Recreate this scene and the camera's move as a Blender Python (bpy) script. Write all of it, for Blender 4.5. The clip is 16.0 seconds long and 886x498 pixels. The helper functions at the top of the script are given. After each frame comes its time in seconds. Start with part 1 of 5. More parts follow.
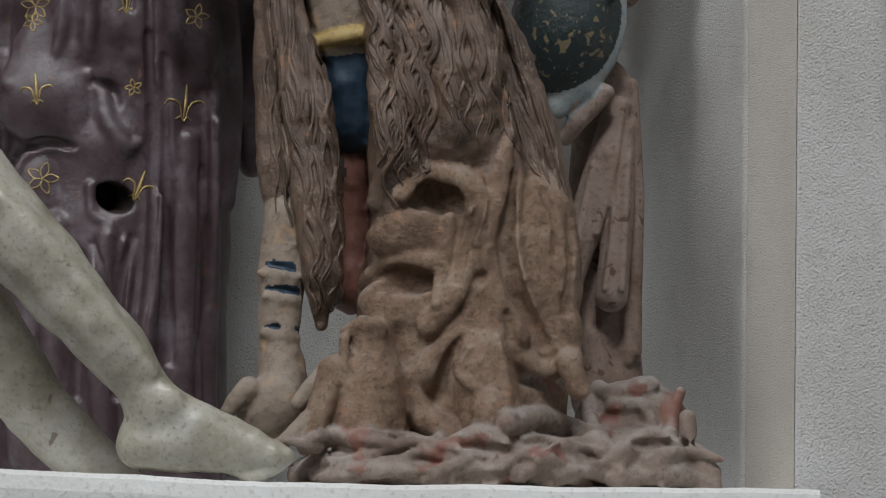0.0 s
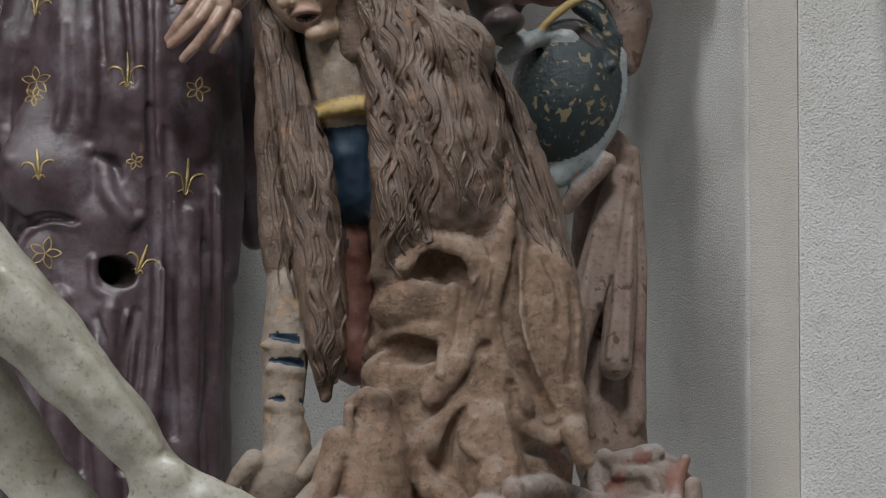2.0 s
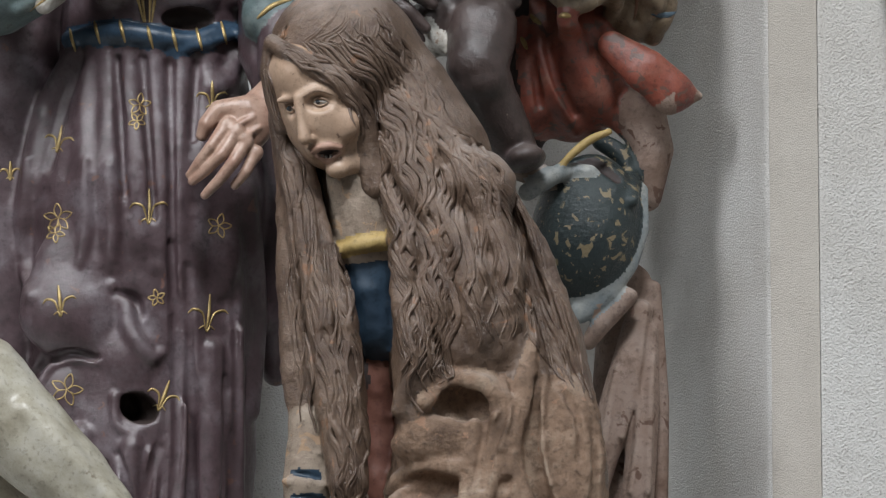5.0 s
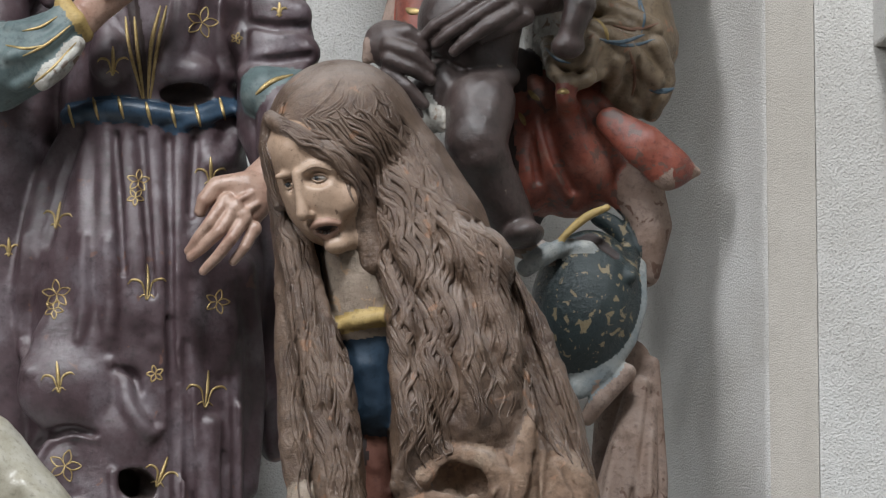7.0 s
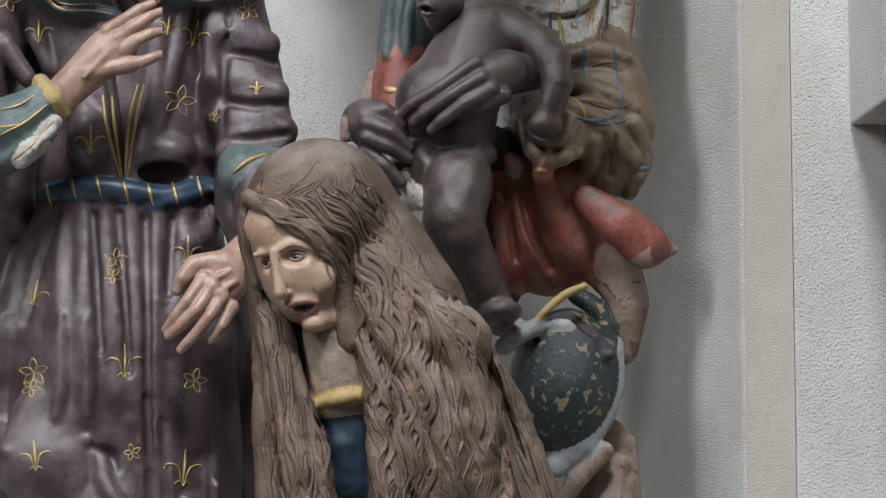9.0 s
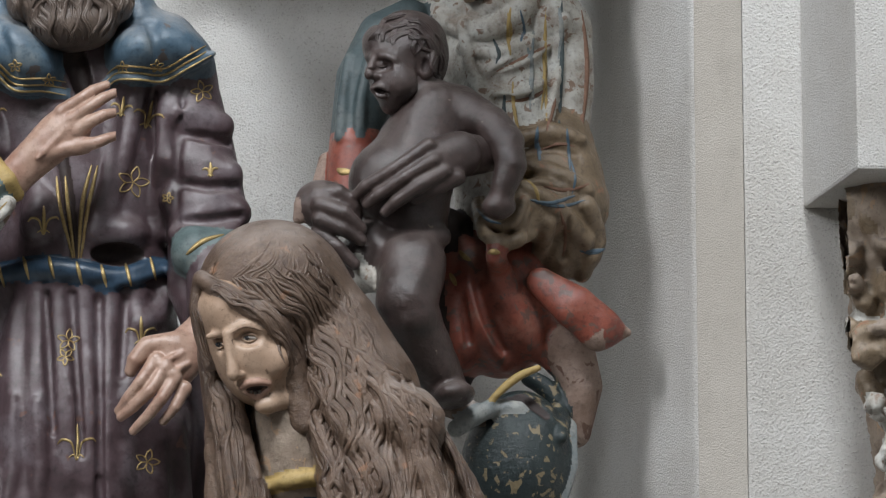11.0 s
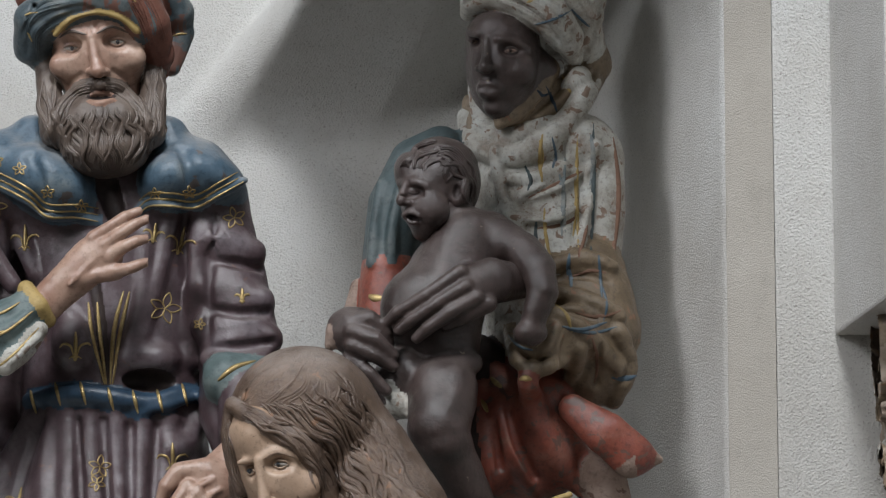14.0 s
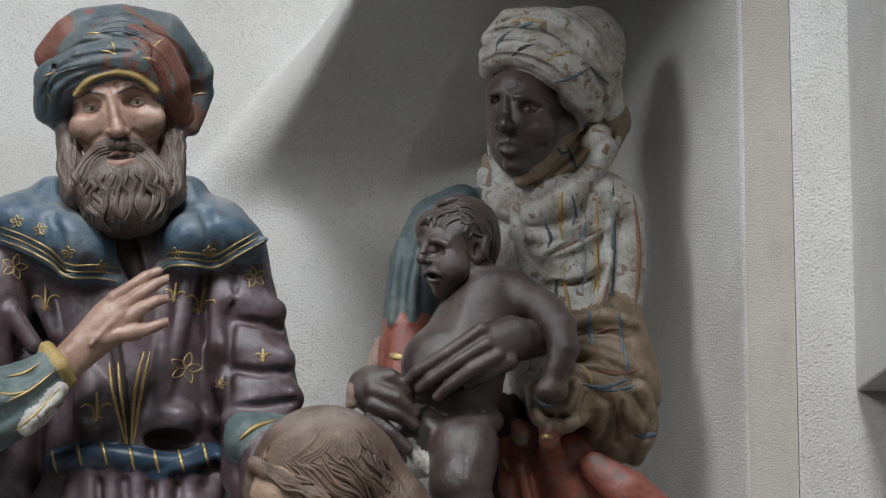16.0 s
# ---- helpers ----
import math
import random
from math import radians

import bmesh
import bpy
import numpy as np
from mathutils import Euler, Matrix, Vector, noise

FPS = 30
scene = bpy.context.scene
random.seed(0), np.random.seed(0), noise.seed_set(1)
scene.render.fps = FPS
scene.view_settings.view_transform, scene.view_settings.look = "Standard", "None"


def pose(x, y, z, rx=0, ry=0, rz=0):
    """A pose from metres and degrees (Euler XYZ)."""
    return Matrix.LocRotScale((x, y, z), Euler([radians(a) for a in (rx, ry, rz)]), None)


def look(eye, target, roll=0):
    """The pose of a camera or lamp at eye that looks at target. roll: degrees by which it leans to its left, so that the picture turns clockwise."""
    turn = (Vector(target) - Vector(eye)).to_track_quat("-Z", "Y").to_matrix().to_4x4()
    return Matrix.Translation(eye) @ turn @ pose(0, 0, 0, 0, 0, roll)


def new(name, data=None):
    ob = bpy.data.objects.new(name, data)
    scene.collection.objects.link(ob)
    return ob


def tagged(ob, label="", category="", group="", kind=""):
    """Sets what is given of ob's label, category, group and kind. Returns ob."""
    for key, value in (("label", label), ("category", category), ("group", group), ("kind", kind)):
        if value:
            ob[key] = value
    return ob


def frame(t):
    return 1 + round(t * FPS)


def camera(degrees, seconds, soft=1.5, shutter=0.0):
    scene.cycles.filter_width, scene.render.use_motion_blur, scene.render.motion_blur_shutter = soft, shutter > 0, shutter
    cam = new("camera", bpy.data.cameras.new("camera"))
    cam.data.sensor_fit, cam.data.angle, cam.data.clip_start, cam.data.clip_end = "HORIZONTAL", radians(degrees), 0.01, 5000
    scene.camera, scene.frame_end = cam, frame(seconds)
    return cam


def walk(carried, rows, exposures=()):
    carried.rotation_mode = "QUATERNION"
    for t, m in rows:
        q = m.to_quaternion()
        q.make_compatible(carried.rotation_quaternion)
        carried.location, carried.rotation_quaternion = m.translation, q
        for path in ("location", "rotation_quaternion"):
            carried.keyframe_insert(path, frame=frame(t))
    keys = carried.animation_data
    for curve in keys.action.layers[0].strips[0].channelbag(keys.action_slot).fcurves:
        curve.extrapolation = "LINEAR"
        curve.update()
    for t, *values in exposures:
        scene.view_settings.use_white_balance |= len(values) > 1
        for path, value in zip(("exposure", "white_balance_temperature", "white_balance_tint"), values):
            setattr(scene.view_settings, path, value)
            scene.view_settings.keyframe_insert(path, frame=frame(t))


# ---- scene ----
# ---------------------------------------------------------------- camera
cam = camera(12.0, 16.0, 1.25)
EYE = (0.0, -7.459, 1.6)
ROWS = [
    (0.0, 94.000, -0.748, -0.052),
    (0.5, 94.191, -0.666, -0.048),
    (1.0, 94.424, -0.491, -0.020),
    (1.5, 94.667, -0.253, 0.011),
    (2.0, 94.953, -0.069, 0.041),
    (2.5, 95.249, 0.031, 0.073),
    (3.0, 95.601, 0.008, 0.127),
    (3.5, 95.939, -0.060, 0.191),
    (4.0, 96.285, -0.077, 0.270),
    (6.5, 97.497, 0.133, 0.379),
    (7.0, 97.828, 0.065, 0.328),
    (7.5, 98.147, 0.053, 0.281),
    (8.0, 98.444, 0.103, 0.228),
    (8.5, 98.667, 0.129, 0.153),
    (11.0, 100.005, 0.094, -0.621),
    (11.5, 100.326, 0.069, -0.712),
    (12.0, 100.664, -0.010, -0.717),
    (12.5, 100.967, -0.054, -0.639),
    (13.0, 101.265, -0.088, -0.508),
    (13.5, 101.504, -0.123, -0.373),
    (14.0, 101.724, -0.041, -0.209),
    (14.5, 101.915, -0.035, -0.097),
    (15.0, 102.128, 0.106, 0.024),
    (15.5, 102.326, 0.225, 0.104),
    (16.0, 102.516, 0.206, 0.127),
]
EXPOSURE = [(0, -0.1), (2, 0.15), (3.5, 0.4), (7, 0.6), (8.5, 0.55), (11, 0.5), (12.5, 0.45), (14, 0.3), (16, 0.3)]
walk(cam, [(t, pose(*EYE, rx, ry, rz)) for t, rx, ry, rz in ROWS], EXPOSURE)

# ---------------------------------------------------------------- light
world = bpy.data.worlds.new("church_sky")
scene.world = world
world.use_nodes = True
sky = world.node_tree.nodes.new("ShaderNodeTexSky")
sky.sky_type, sky.sun_disc = "NISHITA", False
sky.sun_elevation, sky.sun_rotation = radians(40), radians(220)
back = world.node_tree.nodes["Background"]
back.inputs["Strength"].default_value = 0.1
world.node_tree.links.new(sky.outputs["Color"], back.inputs["Color"])


def window_light(name, eye, target, width, height, power, colour):
    lamp = bpy.data.lights.new(name, "AREA")
    lamp.shape, lamp.size, lamp.size_y = "RECTANGLE", width, height
    lamp.energy, lamp.color = power, colour
    ob = new(name, lamp)
    ob.matrix_world = look(eye, target)
    return ob


# Assumed lantern: an unseen source added for the high frontal daylight.
window_light("assumed_lantern_light", (0.2, -8.6, 13.0), (-0.1, 0, 2.6), 2.6, 2.6, 1120, (0.935, 0.965, 1.0))
# Side windows are unseen too; west set from shadow direction, east as fill.
window_light("window_light_west", (-4.4, -5.0, 6.6), (-0.2, 0, 2.8), 1.9, 3.3, 225, (0.94, 0.96, 1.0))
window_light("window_light_east", (5.9, -6.0, 5.6), (0, 0, 2.6), 1.9, 3.3, 24, (0.96, 0.97, 1.0))


# ---------------------------------------------------------------- materials
def material(name, stops, scale=8.0, rough=0.6, rough_var=0.15, bump=0.25, fine=120.0, metal=0.0, chips=None, chip_at=0.66, chip_scale=30.0, dust=0.0, spec=0.4, wear=None, grime=0.75, coat=0.0):
    """A painted, plastered or carved surface: large stains, fine grain, chips of another colour and dust on upward faces."""
    m = bpy.data.materials.new(name)
    m.use_nodes = True
    nt = m.node_tree
    n, l = nt.nodes, nt.links
    bsdf = n["Principled BSDF"]
    co = n.new("ShaderNodeNewGeometry").outputs["Position"]
    big = n.new("ShaderNodeTexNoise")
    big.inputs["Scale"].default_value, big.inputs["Detail"].default_value, big.inputs["Roughness"].default_value = scale, 8, 0.65
    l.new(co, big.inputs["Vector"])
    ramp = n.new("ShaderNodeValToRGB")
    ramp.color_ramp.elements[0].position, ramp.color_ramp.elements[1].position = 0.3, 0.7
    for e, c in zip(ramp.color_ramp.elements, (stops[0], stops[-1])):
        e.color = (*c, 1)
    if len(stops) == 3:
        ramp.color_ramp.elements.new(0.5).color = (*stops[1], 1)
    l.new(big.outputs["Fac"], ramp.inputs["Fac"])
    colour = ramp.outputs["Color"]
    grain = n.new("ShaderNodeTexNoise")
    grain.inputs["Scale"].default_value, grain.inputs["Detail"].default_value = fine, 6
    l.new(co, grain.inputs["Vector"])

    def mix(a, b, fac):
        x = n.new("ShaderNodeMix")
        x.data_type = "RGBA"
        l.new(fac, x.inputs["Factor"])
        l.new(a, x.inputs["A"])
        if isinstance(b, tuple):
            x.inputs["B"].default_value = (*b, 1)
        else:
            l.new(b, x.inputs["B"])
        return x.outputs["Result"]

    def band(value, low, high, top=1.0):
        r = n.new("ShaderNodeMapRange")
        r.interpolation_type = "SMOOTHSTEP"
        r.inputs["From Min"].default_value, r.inputs["From Max"].default_value, r.inputs["To Max"].default_value = low, high, top
        l.new(value, r.inputs["Value"])
        return r.outputs["Result"]

    dark = tuple(c * 0.55 for c in stops[0])
    colour = mix(colour, dark, band(grain.outputs["Fac"], 0.52, 0.75, 0.5))
    stain = n.new("ShaderNodeTexNoise")
    stain.inputs["Scale"].default_value, stain.inputs["Detail"].default_value, stain.inputs["Roughness"].default_value = scale * 4.3, 9, 0.75
    l.new(co, stain.inputs["Vector"])
    colour = mix(colour, tuple(c * 0.42 for c in stops[0]), band(stain.outputs["Fac"], 0.50, 0.74, grime))
    if chips:
        flake = n.new("ShaderNodeTexNoise")
        flake.inputs["Scale"].default_value, flake.inputs["Detail"].default_value, flake.inputs["Distortion"].default_value = chip_scale, 5, 0.0 if chip_scale > 200 else 0.6
        l.new(co, flake.inputs["Vector"])
        colour = mix(colour, chips, band(flake.outputs["Fac"], chip_at, chip_at + 0.035, 0.9))
    if wear:
        edge = n.new("ShaderNodeNewGeometry").outputs["Pointiness"]
        rub = n.new("ShaderNodeMath")
        rub.operation = "MULTIPLY"
        l.new(band(edge, 0.515, 0.58, 0.9), rub.inputs[0])
        l.new(band(big.outputs["Fac"], 0.35, 0.6), rub.inputs[1])
        colour = mix(colour, wear, rub.outputs[0])
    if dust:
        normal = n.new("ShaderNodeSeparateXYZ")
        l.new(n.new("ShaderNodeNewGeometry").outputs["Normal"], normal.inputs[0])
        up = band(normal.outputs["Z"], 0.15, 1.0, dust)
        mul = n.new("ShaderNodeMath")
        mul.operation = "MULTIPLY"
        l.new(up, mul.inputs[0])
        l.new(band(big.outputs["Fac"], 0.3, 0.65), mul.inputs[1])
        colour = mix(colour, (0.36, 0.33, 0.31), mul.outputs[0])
    l.new(colour, bsdf.inputs["Base Color"])
    rr = n.new("ShaderNodeMapRange")
    rr.inputs["To Min"].default_value, rr.inputs["To Max"].default_value = rough - rough_var, rough + rough_var
    l.new(big.outputs["Fac"], rr.inputs["Value"])
    l.new(rr.outputs["Result"], bsdf.inputs["Roughness"])
    bsdf.inputs["Metallic"].default_value = metal
    bsdf.inputs["Specular IOR Level"].default_value = spec
    bsdf.inputs["Coat Weight"].default_value, bsdf.inputs["Coat Roughness"].default_value = coat, 0.28
    b = n.new("ShaderNodeBump")
    b.inputs["Strength"].default_value, b.inputs["Distance"].default_value = bump, 0.004
    relief = n.new("ShaderNodeMath")
    relief.operation = "MULTIPLY_ADD"
    relief.inputs[1].default_value = 2.0 if grime > 0.3 else 0.0
    l.new(stain.outputs["Fac"], relief.inputs[0])
    l.new(grain.outputs["Fac"], relief.inputs[2])
    l.new(relief.outputs[0], b.inputs["Height"])
    l.new(b.outputs["Normal"], bsdf.inputs["Normal"])
    l.new(b.outputs["Normal"], bsdf.inputs["Coat Normal"])
    return m


PLASTER = material("plaster", [(0.49, 0.47, 0.435), (0.58, 0.57, 0.545), (0.65, 0.655, 0.64)], 1.5, 0.85, 0.05, 0.9, 260, chips=(0.36, 0.34, 0.31), chip_at=0.66, chip_scale=260, spec=0.2, grime=0.2)
JAMB = material("jamb_plaster", [(0.50, 0.465, 0.41), (0.60, 0.565, 0.51)], 2.5, 0.85, 0.05, 0.6, 340, spec=0.2, grime=0.2)
ROBE = material("plum_paint", [(0.042, 0.026, 0.029), (0.078, 0.050, 0.056), (0.15, 0.125, 0.138)], 11, 0.40, 0.12, 0.25, 90, chips=(0.13, 0.065, 0.05), chip_at=0.68, dust=0.25, spec=0.55, wear=(0.14, 0.10, 0.10), coat=0.25)
GOLD = material("gold_leaf", [(0.36, 0.25, 0.10), (0.55, 0.42, 0.20)], 60, 0.4, 0.1, 0.2, 200, metal=0.6)
BLUE = material("blue_paint", [(0.045, 0.085, 0.125), (0.085, 0.135, 0.18), (0.17, 0.205, 0.22)], 14, 0.42, 0.12, 0.2, 120, chips=(0.09, 0.07, 0.06), chip_at=0.66, dust=0.45, wear=(0.24, 0.26, 0.26), coat=0.19)
TURBAN = material("worn_blue_red_turban_paint", [(0.05, 0.07, 0.08), (0.085, 0.115, 0.13), (0.17, 0.185, 0.175)], 14, 0.42, 0.12, 0.3, 120, chips=(0.19, 0.085, 0.06), chip_at=0.585, chip_scale=16, dust=0.25, wear=(0.26, 0.22, 0.17), coat=0.14)
CLAY = material("bare_red_brown_ground", [(0.17, 0.09, 0.06), (0.27, 0.155, 0.105)], 30, 0.65, 0.1, 0.4, 120)
SKIN = material("flesh_paint", [(0.30, 0.165, 0.12), (0.47, 0.325, 0.25)], 16, 0.34, 0.1, 0.2, 140, chips=(0.16, 0.10, 0.075), chip_at=0.72, grime=0.4, spec=0.5, coat=0.22)
PALE = material("pale_flesh_paint", [(0.36, 0.24, 0.165), (0.48, 0.345, 0.25)], 14, 0.42, 0.1, 0.15, 160, chips=(0.15, 0.095, 0.065), chip_at=0.665, chip_scale=75, grime=0.5, coat=0.14)
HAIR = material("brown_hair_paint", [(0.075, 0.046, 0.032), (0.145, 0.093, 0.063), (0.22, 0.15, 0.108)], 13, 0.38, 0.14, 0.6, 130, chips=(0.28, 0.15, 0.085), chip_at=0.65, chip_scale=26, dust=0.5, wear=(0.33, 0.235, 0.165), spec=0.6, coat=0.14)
CLOAK = material("worn_brown_cloak", [(0.12, 0.074, 0.048), (0.26, 0.168, 0.112), (0.37, 0.275, 0.20)], 14, 0.6, 0.12, 0.8, 110, chips=(0.32, 0.185, 0.118), chip_at=0.635, chip_scale=30, dust=0.4, wear=(0.44, 0.345, 0.26))
DARKSKIN = material("dark_flesh_paint", [(0.028, 0.019, 0.017), (0.078, 0.053, 0.048)], 18, 0.40, 0.14, 0.3, 120, chips=(0.26, 0.21, 0.17), chip_at=0.71, chip_scale=70, dust=0.2, spec=0.5, wear=(0.13, 0.10, 0.09), coat=0.25)
RED = material("red_paint", [(0.13, 0.035, 0.026), (0.25, 0.065, 0.04), (0.30, 0.13, 0.095)], 16, 0.45, 0.12, 0.25, 110, chips=(0.12, 0.07, 0.055), chip_at=0.585, chip_scale=45, wear=(0.36, 0.20, 0.14), spec=0.55, coat=0.19)
LIPS = material("lip_paint", [(0.28, 0.165, 0.12), (0.38, 0.235, 0.175)], 20, 0.4, 0.1, 0.1, 140)
EYEWHITE = material("eye_paint", [(0.27, 0.24, 0.21), (0.36, 0.33, 0.29)], 30, 0.35, 0.05, 0.05, 140)
IRIS = material("iris_paint", [(0.04, 0.05, 0.06), (0.07, 0.08, 0.09)], 30, 0.3, 0.05, 0.05, 140)
NAVY = material("navy_paint", [(0.015, 0.03, 0.05), (0.03, 0.055, 0.085)], 14, 0.45, 0.1, 0.15, 120)
RUST = material("rust_paint", [(0.15, 0.06, 0.045), (0.235, 0.105, 0.075)], 14, 0.5, 0.1, 0.15, 120, dust=0.2)
OCHRE = material("ochre_paint", [(0.34, 0.24, 0.09), (0.46, 0.33, 0.13)], 30, 0.5, 0.1, 0.25, 120)
PLAID = material("blue_green_sleeve_paint", [(0.07, 0.10, 0.10), (0.11, 0.15, 0.15), (0.2, 0.23, 0.22)], 18, 0.5, 0.1, 0.15, 120)
BROWNCLOTH = material("brown_checked_cloth_paint", [(0.12, 0.085, 0.05), (0.21, 0.155, 0.10), (0.30, 0.235, 0.17)], 16, 0.42, 0.1, 0.3, 110, chips=(0.30, 0.16, 0.10), chip_at=0.64, wear=(0.36, 0.29, 0.21), coat=0.17)
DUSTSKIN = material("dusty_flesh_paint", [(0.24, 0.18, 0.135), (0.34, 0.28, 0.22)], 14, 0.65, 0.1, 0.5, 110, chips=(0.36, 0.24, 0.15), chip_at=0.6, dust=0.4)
TEAL = material("grey_teal_mantle_paint", [(0.03, 0.045, 0.048), (0.06, 0.085, 0.09), (0.12, 0.14, 0.14)], 14, 0.5, 0.1, 0.25, 110, wear=(0.2, 0.2, 0.19))
BELT = material("deep_blue_belt_paint", [(0.016, 0.033, 0.055), (0.04, 0.075, 0.12)], 25, 0.4, 0.1, 0.15, 120, grime=0.4, coat=0.17)
GREEN = material("flaked_green_paint", [(0.016, 0.026, 0.029), (0.032, 0.046, 0.046)], 12, 0.38, 0.12, 0.5, 90, chips=(0.24, 0.19, 0.11), chip_at=0.585, chip_scale=62, grime=0.5, coat=0.17)
LINING = material("pale_blue_lining", [(0.17, 0.21, 0.23), (0.38, 0.38, 0.35)], 16, 0.6, 0.1, 0.3, 120, chips=(0.3, 0.2, 0.15), chip_at=0.68)
CLOTH = material("cream_cloth_paint", [(0.25, 0.205, 0.165), (0.46, 0.445, 0.40), (0.58, 0.595, 0.565)], 22, 0.5, 0.12, 0.5, 110, chips=(0.20, 0.125, 0.085), chip_at=0.60, chip_scale=48, wear=(0.58, 0.565, 0.52), coat=0.14)
ROSE = material("worn_rose_robe", [(0.17, 0.105, 0.075), (0.27, 0.19, 0.15), (0.34, 0.26, 0.22)], 10, 0.6, 0.1, 0.5, 100, chips=(0.12, 0.065, 0.045), chip_at=0.63, dust=0.3, wear=(0.40, 0.32, 0.26))
BONE = material("ivory_paint", [(0.25, 0.225, 0.165), (0.40, 0.375, 0.30), (0.52, 0.505, 0.45)], 12, 0.42, 0.12, 0.15, 120, chips=(0.20, 0.16, 0.115), chip_at=0.71, spec=0.5, grime=0.3, coat=0.17)
BEARD = material("grey_brown_beard", [(0.07, 0.05, 0.04), (0.165, 0.125, 0.10)], 16, 0.4, 0.1, 0.3, 130, dust=0.3, wear=(0.28, 0.225, 0.185), grime=0.6, spec=0.55, coat=0.14)
# Dark brown for shade painted into hollows and gaps; also mouths and pupils.
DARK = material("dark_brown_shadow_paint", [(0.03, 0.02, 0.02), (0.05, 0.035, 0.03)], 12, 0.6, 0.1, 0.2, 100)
DUSTY = material("dusty_rose_drapery", [(0.19, 0.135, 0.105), (0.28, 0.215, 0.175), (0.38, 0.33, 0.285)], 11, 0.75, 0.1, 0.6, 100, chips=(0.25, 0.115, 0.085), chip_at=0.60, chip_scale=9, dust=0.6, wear=(0.42, 0.36, 0.30))
WHITE = material("white_stone", [(0.68, 0.68, 0.65), (0.78, 0.78, 0.76)], 6, 0.7, 0.1, 0.4, 120, grime=0.15)
# Unseen nave surfaces, toned dark to cut light bounced onto the statues.
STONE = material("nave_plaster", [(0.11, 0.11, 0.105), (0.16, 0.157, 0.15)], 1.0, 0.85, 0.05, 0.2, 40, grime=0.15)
FLOORM = material("floor_stone", [(0.09, 0.08, 0.07), (0.14, 0.13, 0.115)], 1.5, 0.6, 0.1, 0.2, 40, grime=0.15)


# ---------------------------------------------------------------- sculpting
def P(x, z, y):
    """Millimetres across and up on the niche's front plane, and back from it, as a place in metres."""
    s = (7459 + y) / 7459
    return np.array((x * s, y, 1600 + (z - 1600) * s)) / 1000


class Sculpt:
    """Solid forms blended on a grid and skinned as one mesh; paint goes with the form."""

    def __init__(self, low, high, h=0.005):
        self.low, self.h = np.array(low, float), h
        self.n = np.ceil((np.array(high) - self.low) / h).astype(int) + 1
        self.d = np.full(self.n, 9.0, np.float32)
        self.m = np.zeros(self.n, np.uint8)
        self.paints, self.verts, self.faces, self.slots = [], [], [], []
        self.count = 0

    def slot(self, paint):
        if paint not in self.paints:
            self.paints.append(paint)
        return self.paints.index(paint)

    def grid(self, low, high, margin):
        a = np.clip(np.floor((low - margin - self.low) / self.h).astype(int), 0, self.n)
        b = np.clip(np.ceil((high + margin - self.low) / self.h).astype(int) + 1, 0, self.n)
        if (b <= a).any():
            return None, None
        axes = [(self.low[i] + self.h * np.arange(a[i], b[i])).astype(np.float32) for i in range(3)]
        return tuple(slice(i, j) for i, j in zip(a, b)), np.meshgrid(*axes, indexing="ij")

    def join(self, box, d, paint, k, cut):
        old = self.d[box]
        k = max(k, 1e-4)
        if cut:
            h = np.clip(0.5 - 0.5 * (old + d) / k, 0, 1)
            self.d[box] = old * (1 - h) - d * h + k * h * (1 - h)
            if paint:
                self.m[box][-d > old - 0.0012] = self.slot(paint)
            return
        near = d < old
        h = np.clip(0.5 + 0.5 * (old - d) / k, 0, 1)
        self.d[box] = old * (1 - h) + d * h - k * h * (1 - h)
        self.m[box] = np.where(near, self.slot(paint), self.m[box])

    def cone(self, a, ra, b, rb, paint, k=12, cut=False, squash=1.0):
        """A rounded cone from a to b; squash flattens it from front to back."""
        a, b = P(*a), P(*b)
        ra, rb, k = ra / 1000, rb / 1000, k / 1000
        r = max(ra, rb)
        box, g = self.grid(np.minimum(a, b) - r, np.maximum(a, b) + r, k + 3 * self.h)
        if box is None:
            return
        ba = b - a
        q = [g[i] - a[i] for i in range(3)]
        t = np.clip((q[0] * ba[0] + q[1] * ba[1] + q[2] * ba[2]) / max(ba @ ba, 1e-9), 0, 1)
        e = [q[i] - t * ba[i] for i in range(3)]
        d = np.sqrt(e[0] ** 2 + (e[1] / squash) ** 2 + e[2] ** 2) - (ra + t * (rb - ra))
        self.join(box, d * min(1.0, squash) if squash < 1 else d, paint, k, cut)

    def chain(self, pts, paint, k=12, cut=False, squash=1.0):
        """Rounded cones along (x, z, y, radius), joined to the rest as one form."""
        places, radii, k = np.array([P(*p[:3]) for p in pts]), np.array([p[3] for p in pts]) / 1000, k / 1000
        margin = radii.max() + k + 3 * self.h
        box, g = self.grid(places.min(0) - margin, places.max(0) + margin, 0)
        if box is None:
            return
        d = np.full(g[0].shape, 9.0, np.float32)
        for a, b, ra, rb in zip(places, places[1:], radii, radii[1:]):
            part, _ = self.grid(np.minimum(a, b) - margin, np.maximum(a, b) + margin, 0)
            if part is None:
                continue
            inner = tuple(slice(p.start - q.start, p.stop - q.start) for p, q in zip(part, box))
            q = [g[i][inner] - a[i] for i in range(3)]
            ba = b - a
            t = np.clip((q[0] * ba[0] + q[1] * ba[1] + q[2] * ba[2]) / max(ba @ ba, 1e-9), 0, 1)
            e = [q[i] - t * ba[i] for i in range(3)]
            d[inner] = np.minimum(d[inner], (np.sqrt(e[0] ** 2 + (e[1] / squash) ** 2 + e[2] ** 2) - (ra + t * (rb - ra))) * min(1.0, squash))
        self.join(box, d, paint, k, cut)

